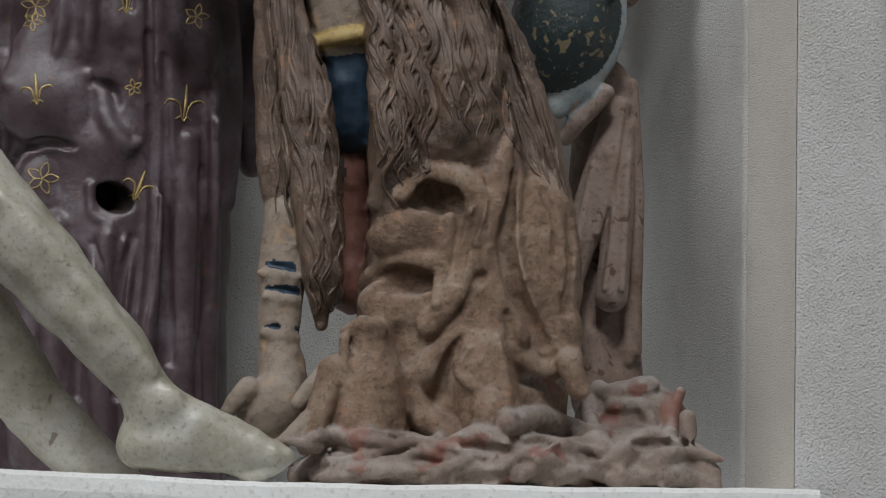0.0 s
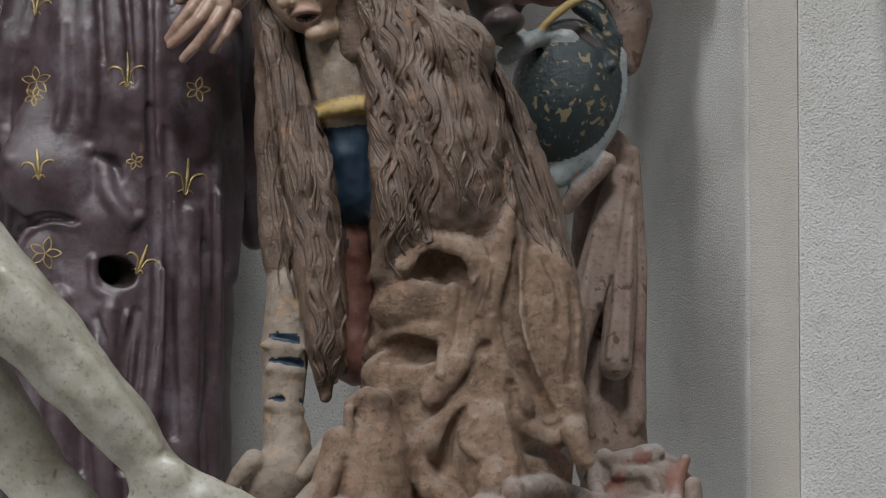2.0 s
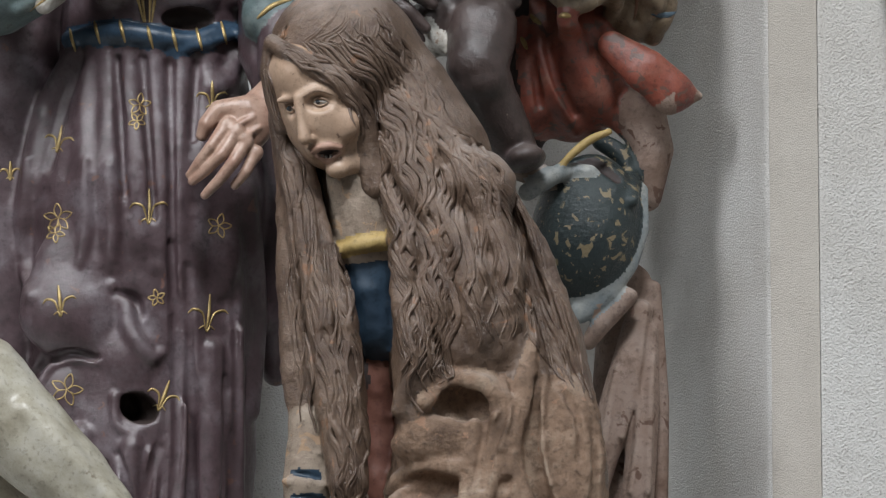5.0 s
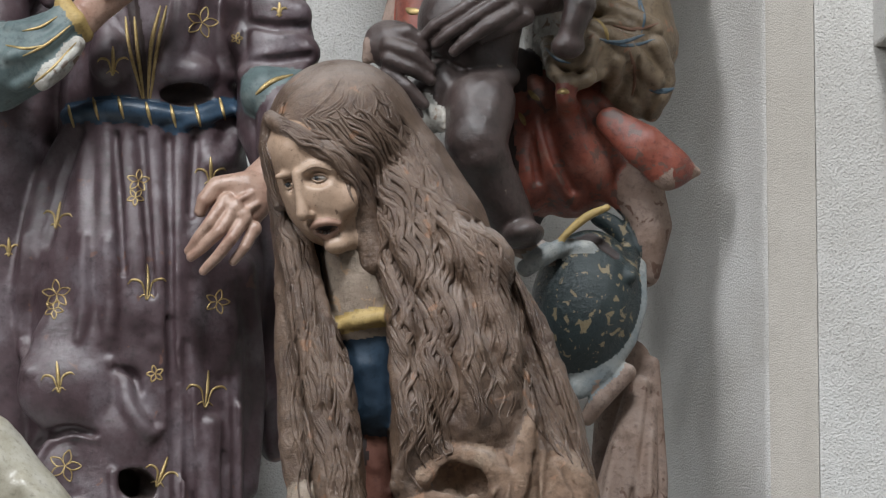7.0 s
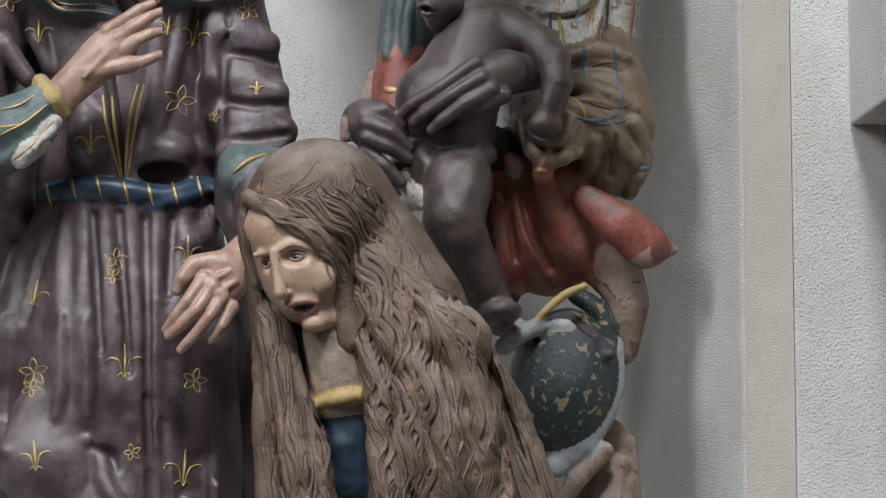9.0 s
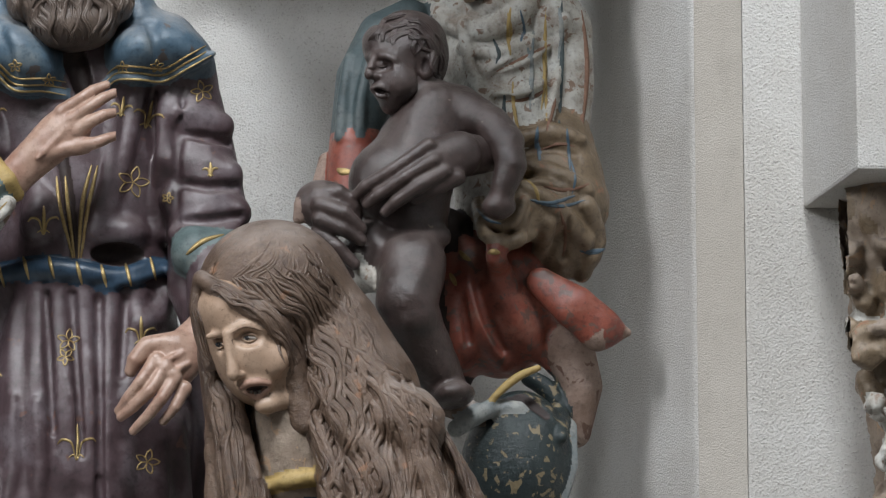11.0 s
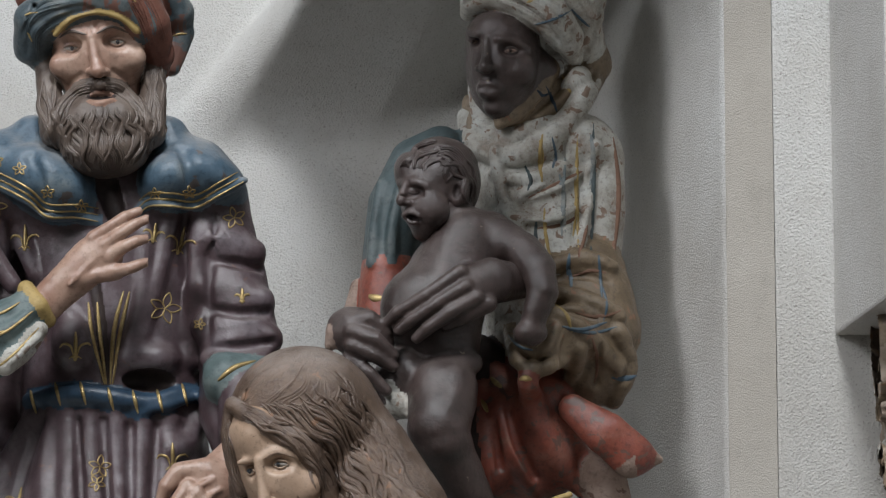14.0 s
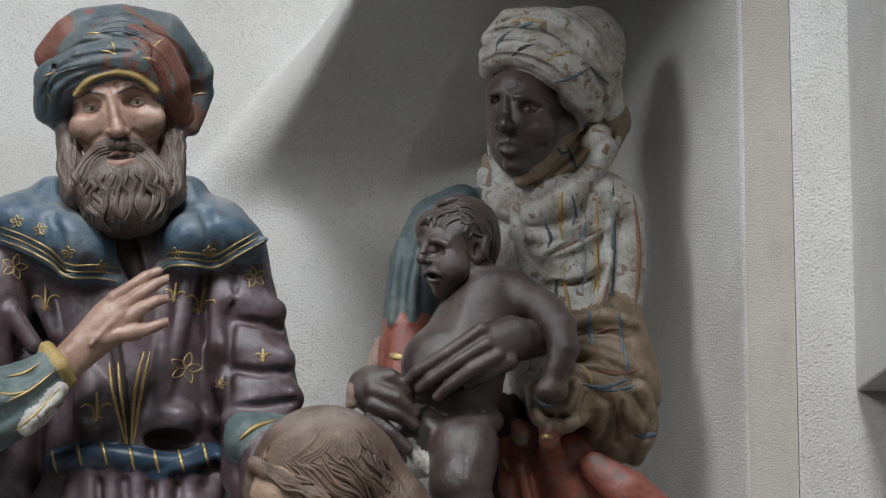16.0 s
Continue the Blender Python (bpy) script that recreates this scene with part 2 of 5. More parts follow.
    def ell(self, c, r, paint, k=12, turn=0, lean=0, cut=False):
        """An ellipsoid with half sizes across, up and deep, turned in the front plane and leaned forward."""
        c = P(*c)
        rx, rz, ry = (v / 1000 for v in r)
        big, k = max(rx, ry, rz), k / 1000
        box, g = self.grid(c - big, c + big, k + 3 * self.h)
        if box is None:
            return
        x, y, z = (g[i] - c[i] for i in range(3))
        ct, st = math.cos(radians(turn)), math.sin(radians(turn))
        x, z = ct * x + st * z, -st * x + ct * z
        ct, st = math.cos(radians(lean)), math.sin(radians(lean))
        y, z = ct * y + st * z, -st * y + ct * z
        k0 = np.sqrt((x / rx) ** 2 + (y / ry) ** 2 + (z / rz) ** 2)
        k1 = np.sqrt((x / rx ** 2) ** 2 + (y / ry ** 2) ** 2 + (z / rz ** 2) ** 2)
        self.join(box, k0 * (k0 - 1) / np.maximum(k1, 1e-6), paint, k, cut)

    def on(self, x, z):
        """How deep the front of the form lies at x, z, in millimetres; None where there is nothing."""
        y = 0.0
        for _ in range(3):
            p = P(x, z, y)
            i, k = int(round((p[0] - self.low[0]) / self.h)), int(round((p[2] - self.low[2]) / self.h))
            if not (0 <= i < self.n[0] and 0 <= k < self.n[2]):
                return None
            column = self.d[i, :, k]
            j = int(np.argmax(column < 0))
            if column[j] >= 0:
                return None
            step = column[j - 1] / (column[j - 1] - column[j]) - 1 if j else 0.0
            y = 1000 * (self.low[1] + self.h * (j + step))
        return y

    def laid(self, pts, paint, k=8, sink=0.35, cut=False, squash=1.0):
        """A ridge, or a groove, along (x, z, radius) on the front of what stands so far."""
        if len(pts) > 2:
            pts = smooth(np.array(pts, float), 5)
        depth = [self.on(x, z) for x, z, _ in pts]
        known = [d for d in depth if d is not None]
        if not known:
            return
        last = known[0]
        line = []
        for (x, z, r), d in zip(pts, depth):
            last = last if d is None else d
            line.append([x, z, last + sink * r, r])
        for _ in range(3):
            for a, b, c in zip(line, line[1:], line[2:]):
                b[2] = 0.25 * a[2] + 0.5 * b[2] + 0.25 * c[2]
        self.chain(line, paint, k, cut, squash)

    def lump(self, x, z, size, paint, k=10, turn=0, sink=0.5, cut=False):
        """An ellipsoid half sunk into the front."""
        d = self.on(x, z)
        if d is not None:
            self.ell((x, z, d + sink * size[2]), size, paint, k, turn, 0, cut)

    def rough(self, size, amount, seed, ridged=False):
        """Uneven carving: the form swells and shrinks by about amount over lengths of about size, in millimetres."""
        r = np.random.RandomState(seed)
        steps = []
        for n, length in zip(self.n, size if isinstance(size, tuple) else (size,) * 3):
            u = np.arange(n) * self.h * 1000 / length
            i = u.astype(int)
            f = u - i
            f = f * f * (3 - 2 * f)
            w = np.zeros((n, i[-1] + 2), np.float32)
            w[np.arange(n), i] = 1 - f
            w[np.arange(n), i + 1] = f
            steps.append(w)
        wx, wy, wz = steps
        field = r.uniform(-1, 1, (wx.shape[1], wy.shape[1], wz.shape[1])).astype(np.float32) @ wz.T
        for i in range(self.n[0]):
            a = np.flatnonzero(wx[i])
            layer = sum(wx[i, k] * field[k] for k in a)
            layer = wy @ layer
            self.d[i] += (np.abs(layer) * 2 - 0.6 if ridged else layer) * np.float32(amount / 1000)

    def bead(self, x, z, rx, rz, paint, proud=2.0):
        """A shallow boss on the skin, as a painted eye."""
        p, _ = self.front(x, z)
        if p is None:
            return
        n, m = 14, 4
        verts = [p + np.array((0, -proud / 1000, 0))]
        faces = []
        for i in range(1, m + 1):
            f = i / m
            for j in range(n):
                a = 2 * math.pi * j / n
                verts.append(p + np.array((rx * f * math.cos(a), -proud * (1 - f * f) + 3.0 * f * f, rz * f * math.sin(a))) / 1000)
        for j in range(n):
            k = (j + 1) % n
            faces.append((0, 1 + j, 1 + k, 1 + k))
            for i in range(m - 1):
                faces.append((1 + i * n + j, 1 + (i + 1) * n + j, 1 + (i + 1) * n + k, 1 + i * n + k))
        self.add(verts, [f for f in faces if len(set(f)) == 4], np.full(sum(len(set(f)) == 4 for f in faces), self.slot(paint)))
        self.add([verts[0], verts[1], verts[1 + n // 3], verts[1 + 2 * n // 3]], [(0, 1, 2, 3)], [self.slot(paint)])

    def eye(self, x, z, rx, rz, skin, iris=IRIS, white=EYEWHITE, tilt=0.0, side=0.0):
        """A painted eye with its lids."""
        self.bead(x, z, rx, rz, white, 2.0)
        self.bead(x + side, z, rz * 0.95, rz * 0.95, iris, 4.0)
        self.stroke([(x - rx, z - tilt), (x - 0.4 * rx, z + rz * 0.9), (x + 0.5 * rx, z + rz), (x + rx * 1.1, z + tilt)], 0.3 * rz, skin, 3)
        self.stroke([(x - rx, z - tilt), (x, z - rz), (x + rx, z + tilt)], 0.25 * rz, skin, 2)

    def nose(self, top, tip, w, paint, sides=(-0.85, 0.85), out=0.75):
        """A nose from its bridge to its tip, with its wings."""
        y0, y1 = self.on(*top), self.on(*tip)
        if y0 is None or y1 is None:
            return
        mid = ((top[0] + 2 * tip[0]) / 3, (top[1] + 2 * tip[1]) / 3)
        y1 -= out * w
        self.chain([(*top, y0 + 0.25 * w, 0.5 * w), (*mid, (y0 + 2 * y1) / 3 + 0.3 * w, 0.6 * w), (*tip, y1 + 0.3 * w, 0.85 * w)], paint, 6)
        for e in sides:
            self.ell((tip[0] + e * w, tip[1] - 0.15 * w, y1 + 0.85 * w), (0.5 * w, 0.42 * w, 0.7 * w), paint, 5)

    def skin(self):
        """The surface through the grid, a vertex a cell."""
        d, s = self.d, self.d < 0
        nx, ny, nz = (v - 1 for v in self.n)
        total = np.zeros((nx, ny, nz), np.uint8)
        for i in (0, 1):
            for j in (0, 1):
                for k in (0, 1):
                    total += s[i:i + nx, j:j + ny, k:k + nz]
        cells = np.argwhere((total > 0) & (total < 8))
        index = np.full((nx, ny, nz), -1, np.int32)
        index[tuple(cells.T)] = np.arange(len(cells))
        place, number = np.zeros((len(cells), 3)), np.zeros(len(cells))
        for axis in range(3):
            u, v = [i for i in range(3) if i != axis]
            for a in (0, 1):
                for b in (0, 1):
                    p = cells.copy()
                    p[:, u] += a
                    p[:, v] += b
                    q = p.copy()
                    q[:, axis] += 1
                    d0, d1 = d[tuple(p.T)], d[tuple(q.T)]
                    hit = (d0 < 0) != (d1 < 0)
                    t = np.where(hit, d0 / np.where(hit, d0 - d1, 1), 0)
                    w = p.astype(float)
                    w[:, axis] += t
                    place[hit] += w[hit]
                    number[hit] += 1
        place = self.low + self.h * place / number[:, None]
        paint = self.m[tuple(cells.T)]
        faces = []
        for axis in range(3):
            u, v = (axis + 1) % 3, (axis + 2) % 3
            first = [slice(None)] * 3
            second = [slice(None)] * 3
            first[axis], second[axis] = slice(0, -1), slice(1, None)
            e = np.argwhere(s[tuple(first)] != s[tuple(second)])
            e = e[(e[:, u] > 0) & (e[:, v] > 0) & (e[:, u] < self.n[u] - 1) & (e[:, v] < self.n[v] - 1)]
            inside = s[tuple(e.T)]
            ring = []
            for du, dv in ((1, 1), (0, 1), (0, 0), (1, 0)):
                c = e.copy()
                c[:, u] -= du
                c[:, v] -= dv
                ring.append(index[tuple(c.T)])
            f = np.stack(ring, 1)
            f[~inside] = f[~inside][:, ::-1]
            faces.append(f)
        faces = np.concatenate(faces)
        faces = faces[(faces >= 0).all(1)]
        self.add(place, faces, paint[faces].max(1))
        self.base = (place, faces)
        from mathutils.bvhtree import BVHTree
        self.tree = BVHTree.FromPolygons([tuple(p) for p in place], [tuple(f) for f in faces.tolist()])

    def add(self, verts, faces, slots):
        self.verts.append(np.asarray(verts, float))
        self.faces.append(np.asarray(faces, int) + self.count)
        self.slots.append(np.asarray(slots, int))
        self.count += len(verts)

    def front(self, x, z):
        """The place on the skin that (x, z) of the front plane meets, and its normal."""
        a, b = P(x, z, -1500), P(x, z, 1500)
        hit, normal, _, _ = self.tree.ray_cast(Vector(a), Vector(b - a).normalized())
        return (np.array(hit), np.array(normal)) if hit else (None, None)

    def tube(self, pts, radii, paint, sides=6, flat=1.0):
        """A closed tube through places in metres."""
        pts, radii = np.asarray(pts, float), np.asarray(radii, float)
        t = np.gradient(pts, axis=0)
        t /= np.linalg.norm(t, axis=1)[:, None] + 1e-9
        side = np.cross(t, (0.0, 1.0, 0.0))
        side /= np.linalg.norm(side, axis=1)[:, None] + 1e-9
        other = np.cross(side, t)
        a = np.arange(sides) * 2 * math.pi / sides
        ring = pts[:, None] + radii[:, None, None] * (np.cos(a)[None, :, None] * side[:, None] + flat * np.sin(a)[None, :, None] * other[:, None])
        i, j = np.meshgrid(np.arange(len(pts) - 1), np.arange(sides), indexing="ij")
        k = (j + 1) % sides
        f = np.stack((i * sides + j, i * sides + k, (i + 1) * sides + k, (i + 1) * sides + j), -1).reshape(-1, 4)
        self.add(ring.reshape(-1, 3), f, np.full(len(f), self.slot(paint)))

    def stroke(self, pts, width, paint, lift=0.0, steps=8, taper=True, sink=0.3, flat=0.6):
        """A raised line laid on the skin along (x, z) points, as gilding or a lock of hair."""
        line = smooth(np.array(pts, float), steps)
        run = []

        def close():
            if len(run) > 2:
                w = np.full(len(run), width / 1000)
                if taper:
                    w = w * (0.1 + 0.9 * np.sin(np.linspace(0.1, math.pi - 0.1, len(run))) ** 0.6)
                self.tube(run, w, paint, 6, flat)
            run.clear()
        for x, z in line:
            p, normal = self.front(x, z)
            if p is None or (run and np.linalg.norm(p - run[-1]) > 0.06):
                close()
            if p is not None:
                run.append(p + normal * (lift - sink * flat * width) / 1000)
        close()

    def locks(self, left, right, number, width, wave, paint, turns=3.0, jitter=0.25, lift=2.0, rng=random, clump=3, sink=0.5):
        """Wavy locks between two guide lines of (x, z), gathered in clumps that swing each in its own way."""
        left, right = smooth(np.array(left, float), 8), smooth(np.array(right, float), 8)
        bunches = max(1, round(number / clump))
        for c in range(bunches):
            centre = (c + 0.5 + rng.uniform(-jitter, jitter)) / bunches
            phase, own, height = 2.4 * math.sin(9 * centre + turns) + rng.uniform(-0.5, 0.5), turns * rng.uniform(0.94, 1.06), lift * rng.uniform(0.0, 1.8)
            a, b = rng.uniform(0, 0.1), rng.uniform(0.86, 1.0)
            for i in range(clump):
                g = (i + 0.5) / clump - 0.5
                t = np.linspace(a + rng.uniform(0, 0.05), b - rng.uniform(0, 0.08), 36)
                u = t * (len(left) - 1)
                f = np.clip(centre + g * 1.15 / bunches * (0.68 + 0.32 * np.cos(1.7 * phase + math.pi * own * t)), 0.0, 1.0)
                line = np.stack([np.interp(u, np.arange(len(left)), left[:, k]) * (1 - f) + np.interp(u, np.arange(len(right)), right[:, k]) * f for k in (0, 1)], 1)
                sway = wave * np.minimum(1, 3 * t + 0.2) * (np.sin(phase + 0.7 * g + 2 * math.pi * own * t) + 0.3 * np.sin(2.3 * phase + 2 * math.pi * own * 2.1 * t))
                way = np.gradient(line, axis=0)
                way /= np.linalg.norm(way, axis=1)[:, None] + 1e-9
                line = line + sway[:, None] * np.stack((-way[:, 1], way[:, 0]), 1)
                self.stroke(line, width * rng.uniform(0.65, 1.15), paint, height + 0.35 * width * (1 - 4 * g * g) + rng.uniform(-0.4, 0.4), 2, True, sink, 0.95)

    def absorb(self, other):
        """Takes the skin and strokes of a finer carving into this mesh."""
        for v, f, p in zip(other.verts, (f - start for f, start in zip(other.faces, np.cumsum([0] + [len(v) for v in other.verts]))), other.slots):
            self.add(v, f, np.array([self.slot(paint) for paint in other.paints])[p])

    def finish(self, name, label, category):
        mesh = bpy.data.meshes.new(name)
        v, f, s = np.concatenate(self.verts), np.concatenate(self.faces), np.concatenate(self.slots)
        mesh.vertices.add(len(v))
        mesh.vertices.foreach_set("co", v.astype(np.float32).ravel())
        mesh.loops.add(f.size)
        mesh.loops.foreach_set("vertex_index", f.astype(np.int32).ravel())
        mesh.polygons.add(len(f))
        mesh.polygons.foreach_set("loop_start", np.arange(0, f.size, 4, dtype=np.int32))
        mesh.polygons.foreach_set("material_index", s.astype(np.int32))
        mesh.update(calc_edges=True)
        mesh.validate()
        mesh.shade_smooth()
        for p in self.paints:
            mesh.materials.append(p)
        return tagged(new(name, mesh), label, category)


def smooth(pts, steps):
    """A Catmull-Rom line through the points."""
    p = np.vstack((2 * pts[0] - pts[1], pts, 2 * pts[-1] - pts[-2]))
    t = np.linspace(0, 1, steps, endpoint=False)[:, None]
    out = []
    for a, b, c, d in zip(p, p[1:], p[2:], p[3:]):
        out.append(0.5 * (2 * b + (c - a) * t + (2 * a - 5 * b + 4 * c - d) * t ** 2 + (3 * b - a - 3 * c + d) * t ** 3))
    return np.vstack((*out, pts[-1:]))


def mesh_object(name, bm, paint, label="", category="", kind="", parent=None):
    mesh = bpy.data.meshes.new(name)
    bm.to_mesh(mesh)
    bm.free()
    mesh.materials.append(paint)
    ob = new(name, mesh)
    ob.parent = parent
    return tagged(ob, label, category, "", kind)


def block(low, high, bevel=0.0):
    bm = bmesh.new()
    bmesh.ops.create_cube(bm, size=1)
    for v in bm.verts:
        v.co = [low[i] + (v.co[i] + 0.5) * (high[i] - low[i]) for i in range(3)]
    if bevel:
        bmesh.ops.bevel(bm, geom=bm.edges[:], offset=bevel, segments=2, affect="EDGES", profile=0.6)
    return bm


# ---------------------------------------------------------------- niche and church
def niche_depth(x, z):
    """How far back the niche's plaster lies at x, z (metres): a flat back that rounds into the side, under an overhang
    added to darken the upper band.
    """
    t = min(max((x - 0.24) / 0.29, 0), 1)
    bend = t * t * 1.9 if t < 0.3 else 0.171 + (t - 0.3) * 1.1843
    y = 0.62 - 0.74 * bend
    # Made-up overhang between two slanting lines, shaped to give a dark band.
    rise = min(max(0.0, z - 3.46), 0.65)
    first = -0.475 + 0.75 * (z - 3.50) + 0.35 * (z - 3.50) ** 2
    second = first + 0.40
    w = min(max((x - first) / 0.14 + 0.5, 0), 1) * min(max((second - x) / 0.10 + 0.5, 0), 1)
    y -= (4.4 * rise ** 1.9) * w * (1 - t)
    return y + 0.004 * noise.noise(Vector((x * 5, z * 5, 3.1)))


def niche_wall():
    bm = bmesh.new()
    nx, nz = 240, 260
    xs = [-1.8 + 2.36 * i / nx for i in range(nx + 1)]
    zs = [1.4 + 4.0 * j / nz for j in range(nz + 1)]
    rows = []
    for z in zs:
        rows.append([bm.verts.new((x, niche_depth(x, z), z)) for x in xs])
    for a, b in zip(rows, rows[1:]):
        for i in range(nx):
            bm.faces.new((a[i], a[i + 1], b[i + 1], b[i]))
    for f in bm.faces:
        f.smooth = True
    return mesh_object("niche_wall", bm, PLASTER, "curved grey-white rough plastered niche wall", "wall", "structure")


def prism(outline, z0, z1, bevel=0.0):
    """An upright prism over a plan outline."""
    bm = bmesh.new()
    bottom = [bm.verts.new((x, y, z0)) for x, y in outline]
    top = [bm.verts.new((x, y, z1)) for x, y in outline]
    bm.faces.new(bottom[::-1])
    bm.faces.new(top)
    n = len(outline)
    for i in range(n):
        bm.faces.new((bottom[i], bottom[(i + 1) % n], top[(i + 1) % n], top[i]))
    if bevel:
        bmesh.ops.bevel(bm, geom=[e for e in bm.edges], offset=bevel, segments=2, affect="EDGES", profile=0.6)
    return bm


niche_wall()
mesh_object("niche_jamb", prism([(0.53, -0.122), (0.6055, -0.2385), (0.6055, 0.3), (0.53, 0.3)], 0.0, 5.38, 0.003), JAMB, "beige plastered splayed jamb of the niche", "jamb", "structure")
mesh_object("pilaster", prism([(0.606, -0.24), (6.0, -0.24), (6.0, 0.9), (0.606, 0.9)], 0.0, 5.4, 0.006), PLASTER, "white rough-plastered wall beside the niche", "wall", "structure")
mesh_object("impost", prism([(0.708, -0.242), (0.765, -0.6), (1.6, -0.6), (1.6, -0.242)], 2.945, 5.4, 0.006), PLASTER, "projecting white plaster impost block over stucco", "impost", "structure")
# Unseen walls added to close the church around the lamps.
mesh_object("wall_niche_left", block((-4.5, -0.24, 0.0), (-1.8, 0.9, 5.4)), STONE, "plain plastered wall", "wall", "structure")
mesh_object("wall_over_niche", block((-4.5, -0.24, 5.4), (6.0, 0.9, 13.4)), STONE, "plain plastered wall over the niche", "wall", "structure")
mesh_object("niche_soffit", block((-1.8, -0.24, 5.38), (0.606, 0.9, 5.4)), PLASTER, "plaster soffit of the niche", "soffit", "structure")


def ledge():
    """The stone shelf, its front edge worn and slightly bowed."""
    bm = bmesh.new()
    n = 120
    rows = []
    for i in range(n + 1):
        x = -1.8 + 2.406 * i / n
        w = 0.006 * noise.noise(Vector((x * 7, 0, 0))) + 0.003 * noise.noise(Vector((x * 30, 2, 0)))
        top = 1.694 + 0.02 * min(1, max(0, (-0.25 - x) / 0.55)) + 0.5 * w
        rows.append([bm.verts.new(c) for c in ((x, 0.6, 0.0), (x, 0.6, top), (x, -0.72 + w, top), (x, -0.735 + w, top - 0.008), (x, -0.74 + w, top - 0.03), (x, -0.74, 0.0))])
    for a, b in zip(rows, rows[1:]):
        for j in range(5):
            bm.faces.new((a[j], b[j], b[j + 1], a[j + 1]))
    bm.faces.new(rows[0])
    bm.faces.new(rows[-1][::-1])
    bmesh.ops.recalc_face_normals(bm, faces=bm.faces[:])
    return mesh_object("ledge", bm, WHITE, "worn white stone ledge under the statues", "ledge", "structure")


ledge()
# Floor out of view, part of the added church shell.
mesh_object("floor", block((-4.5, -12, -0.1), (6.0, 0.9, 0)), FLOORM, "grey stone church floor", "floor", "structure")


def ceiling():
    """An unseen flat ceiling with a square opening assumed for the lantern lamp."""
    bm = bmesh.new()
    for low, high in (((-4.9, -12.4, 13.4), (6.4, -10.1, 13.7)), ((-4.9, -7.1, 13.4), (6.4, 0.9, 13.7)), ((-4.9, -10.1, 13.4), (-1.3, -7.1, 13.7)), ((1.7, -10.1, 13.4), (6.4, -7.1, 13.7))):
        m = bmesh.ops.create_cube(bm, size=1)
        for v in m["verts"]:
            v.co = [low[k] + (v.co[k] + 0.5) * (high[k] - low[k]) for k in range(3)]
    return mesh_object("ceiling", bm, STONE, "plain plastered church ceiling with an assumed lantern opening", "ceiling", "structure")


ceiling()


def window_wall(name, x0, x1, y, z, width, height):
    """An unseen side wall with one tall opening through it for a lamp."""
    wall = new(name)
    tagged(wall, "plain plastered church wall with a tall window opening", "wall", "", "structure")
    for low, high in (((x0, -12, 0), (x1, 0.9, z - height / 2)), ((x0, -12, z + height / 2), (x1, 0.9, 13.4)),
                      ((x0, -12, z - height / 2), (x1, y - width / 2, z + height / 2)), ((x0, y + width / 2, z - height / 2), (x1, 0.9, z + height / 2))):
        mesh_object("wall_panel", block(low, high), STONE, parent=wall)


# Remaining walls of the unseen shell.
mesh_object("wall_south", block((-4.9, -12.4, 0), (6.4, -12, 13.4)), STONE, "plain plastered church wall", "wall", "structure")
window_wall("wall_west", -4.9, -4.5, -5.0, 6.6, 2.0, 3.4)
window_wall("wall_east", 6.0, 6.4, -6.0, 5.6, 2.0, 3.4)

# stucco ornament under the impost
stucco = Sculpt((0.76, -0.60, 2.35), (1.15, -0.18, 3.02), 0.006)
rng = random.Random(4)
stucco.chain([(914, 2979, -380, 120), (949, 2712, -330, 110), (963, 2447, -300, 100)], DUSTSKIN, 20)
for i in range(60):
    f = rng.random()
    px, pz = 790 + 75 * f + rng.uniform(0, 120), 2985 - 560 * f
    stucco.ell((px, pz, -430 + rng.uniform(-50, 40)), (rng.uniform(16, 42), rng.uniform(14, 40), rng.uniform(15, 30)), rng.choice([CLOTH, DUSTSKIN, DUSTSKIN, BROWNCLOTH]), 8, rng.uniform(0, 180))
for i in range(40):
    f = rng.random()
    stucco.ell((788 + 70 * f + rng.uniform(0, 120), 2970 - 560 * f, -470), (rng.uniform(6, 16), rng.uniform(6, 16), 16), None, 6, 0, 0, True)
stucco.rough(18, 7, 1)
stucco.rough(9, 3, 2)
stucco.skin()
stucco.finish("stucco_ornament", "crumbling cream stucco foliage ornament under the impost", "ornament")["kind"] = "structure"


# ---------------------------------------------------------------- bearded man
def fleur(s, x, z, size=30, turn=0, paint=None):
    """A gilded lily: an upright leaf, two curls and a small foot."""
    ct, st = math.cos(radians(turn)), math.sin(radians(turn))

    def at(*pts):
        return [(x + size * (ct * a - st * b), z + size * (st * a + ct * b)) for a, b in pts]
    paint = paint or GOLD
    s.stroke(at((0, -0.6), (0.02, 0.2), (0, 1.1)), 3.6, paint, 1)
    s.stroke(at((-0.1, -0.5), (-0.3, 0.15), (-0.75, 0.3), (-1.0, 0.05)), 2.3, paint, 1)
    s.stroke(at((0.1, -0.5), (0.3, 0.15), (0.75, 0.35), (1.0, 0.2)), 2.3, paint, 1)
    s.stroke(at((-0.4, -0.65), (-0.15, -0.5), (0, -0.75), (0.15, -0.5), (0.4, -0.65)), 2.0, paint, 1)


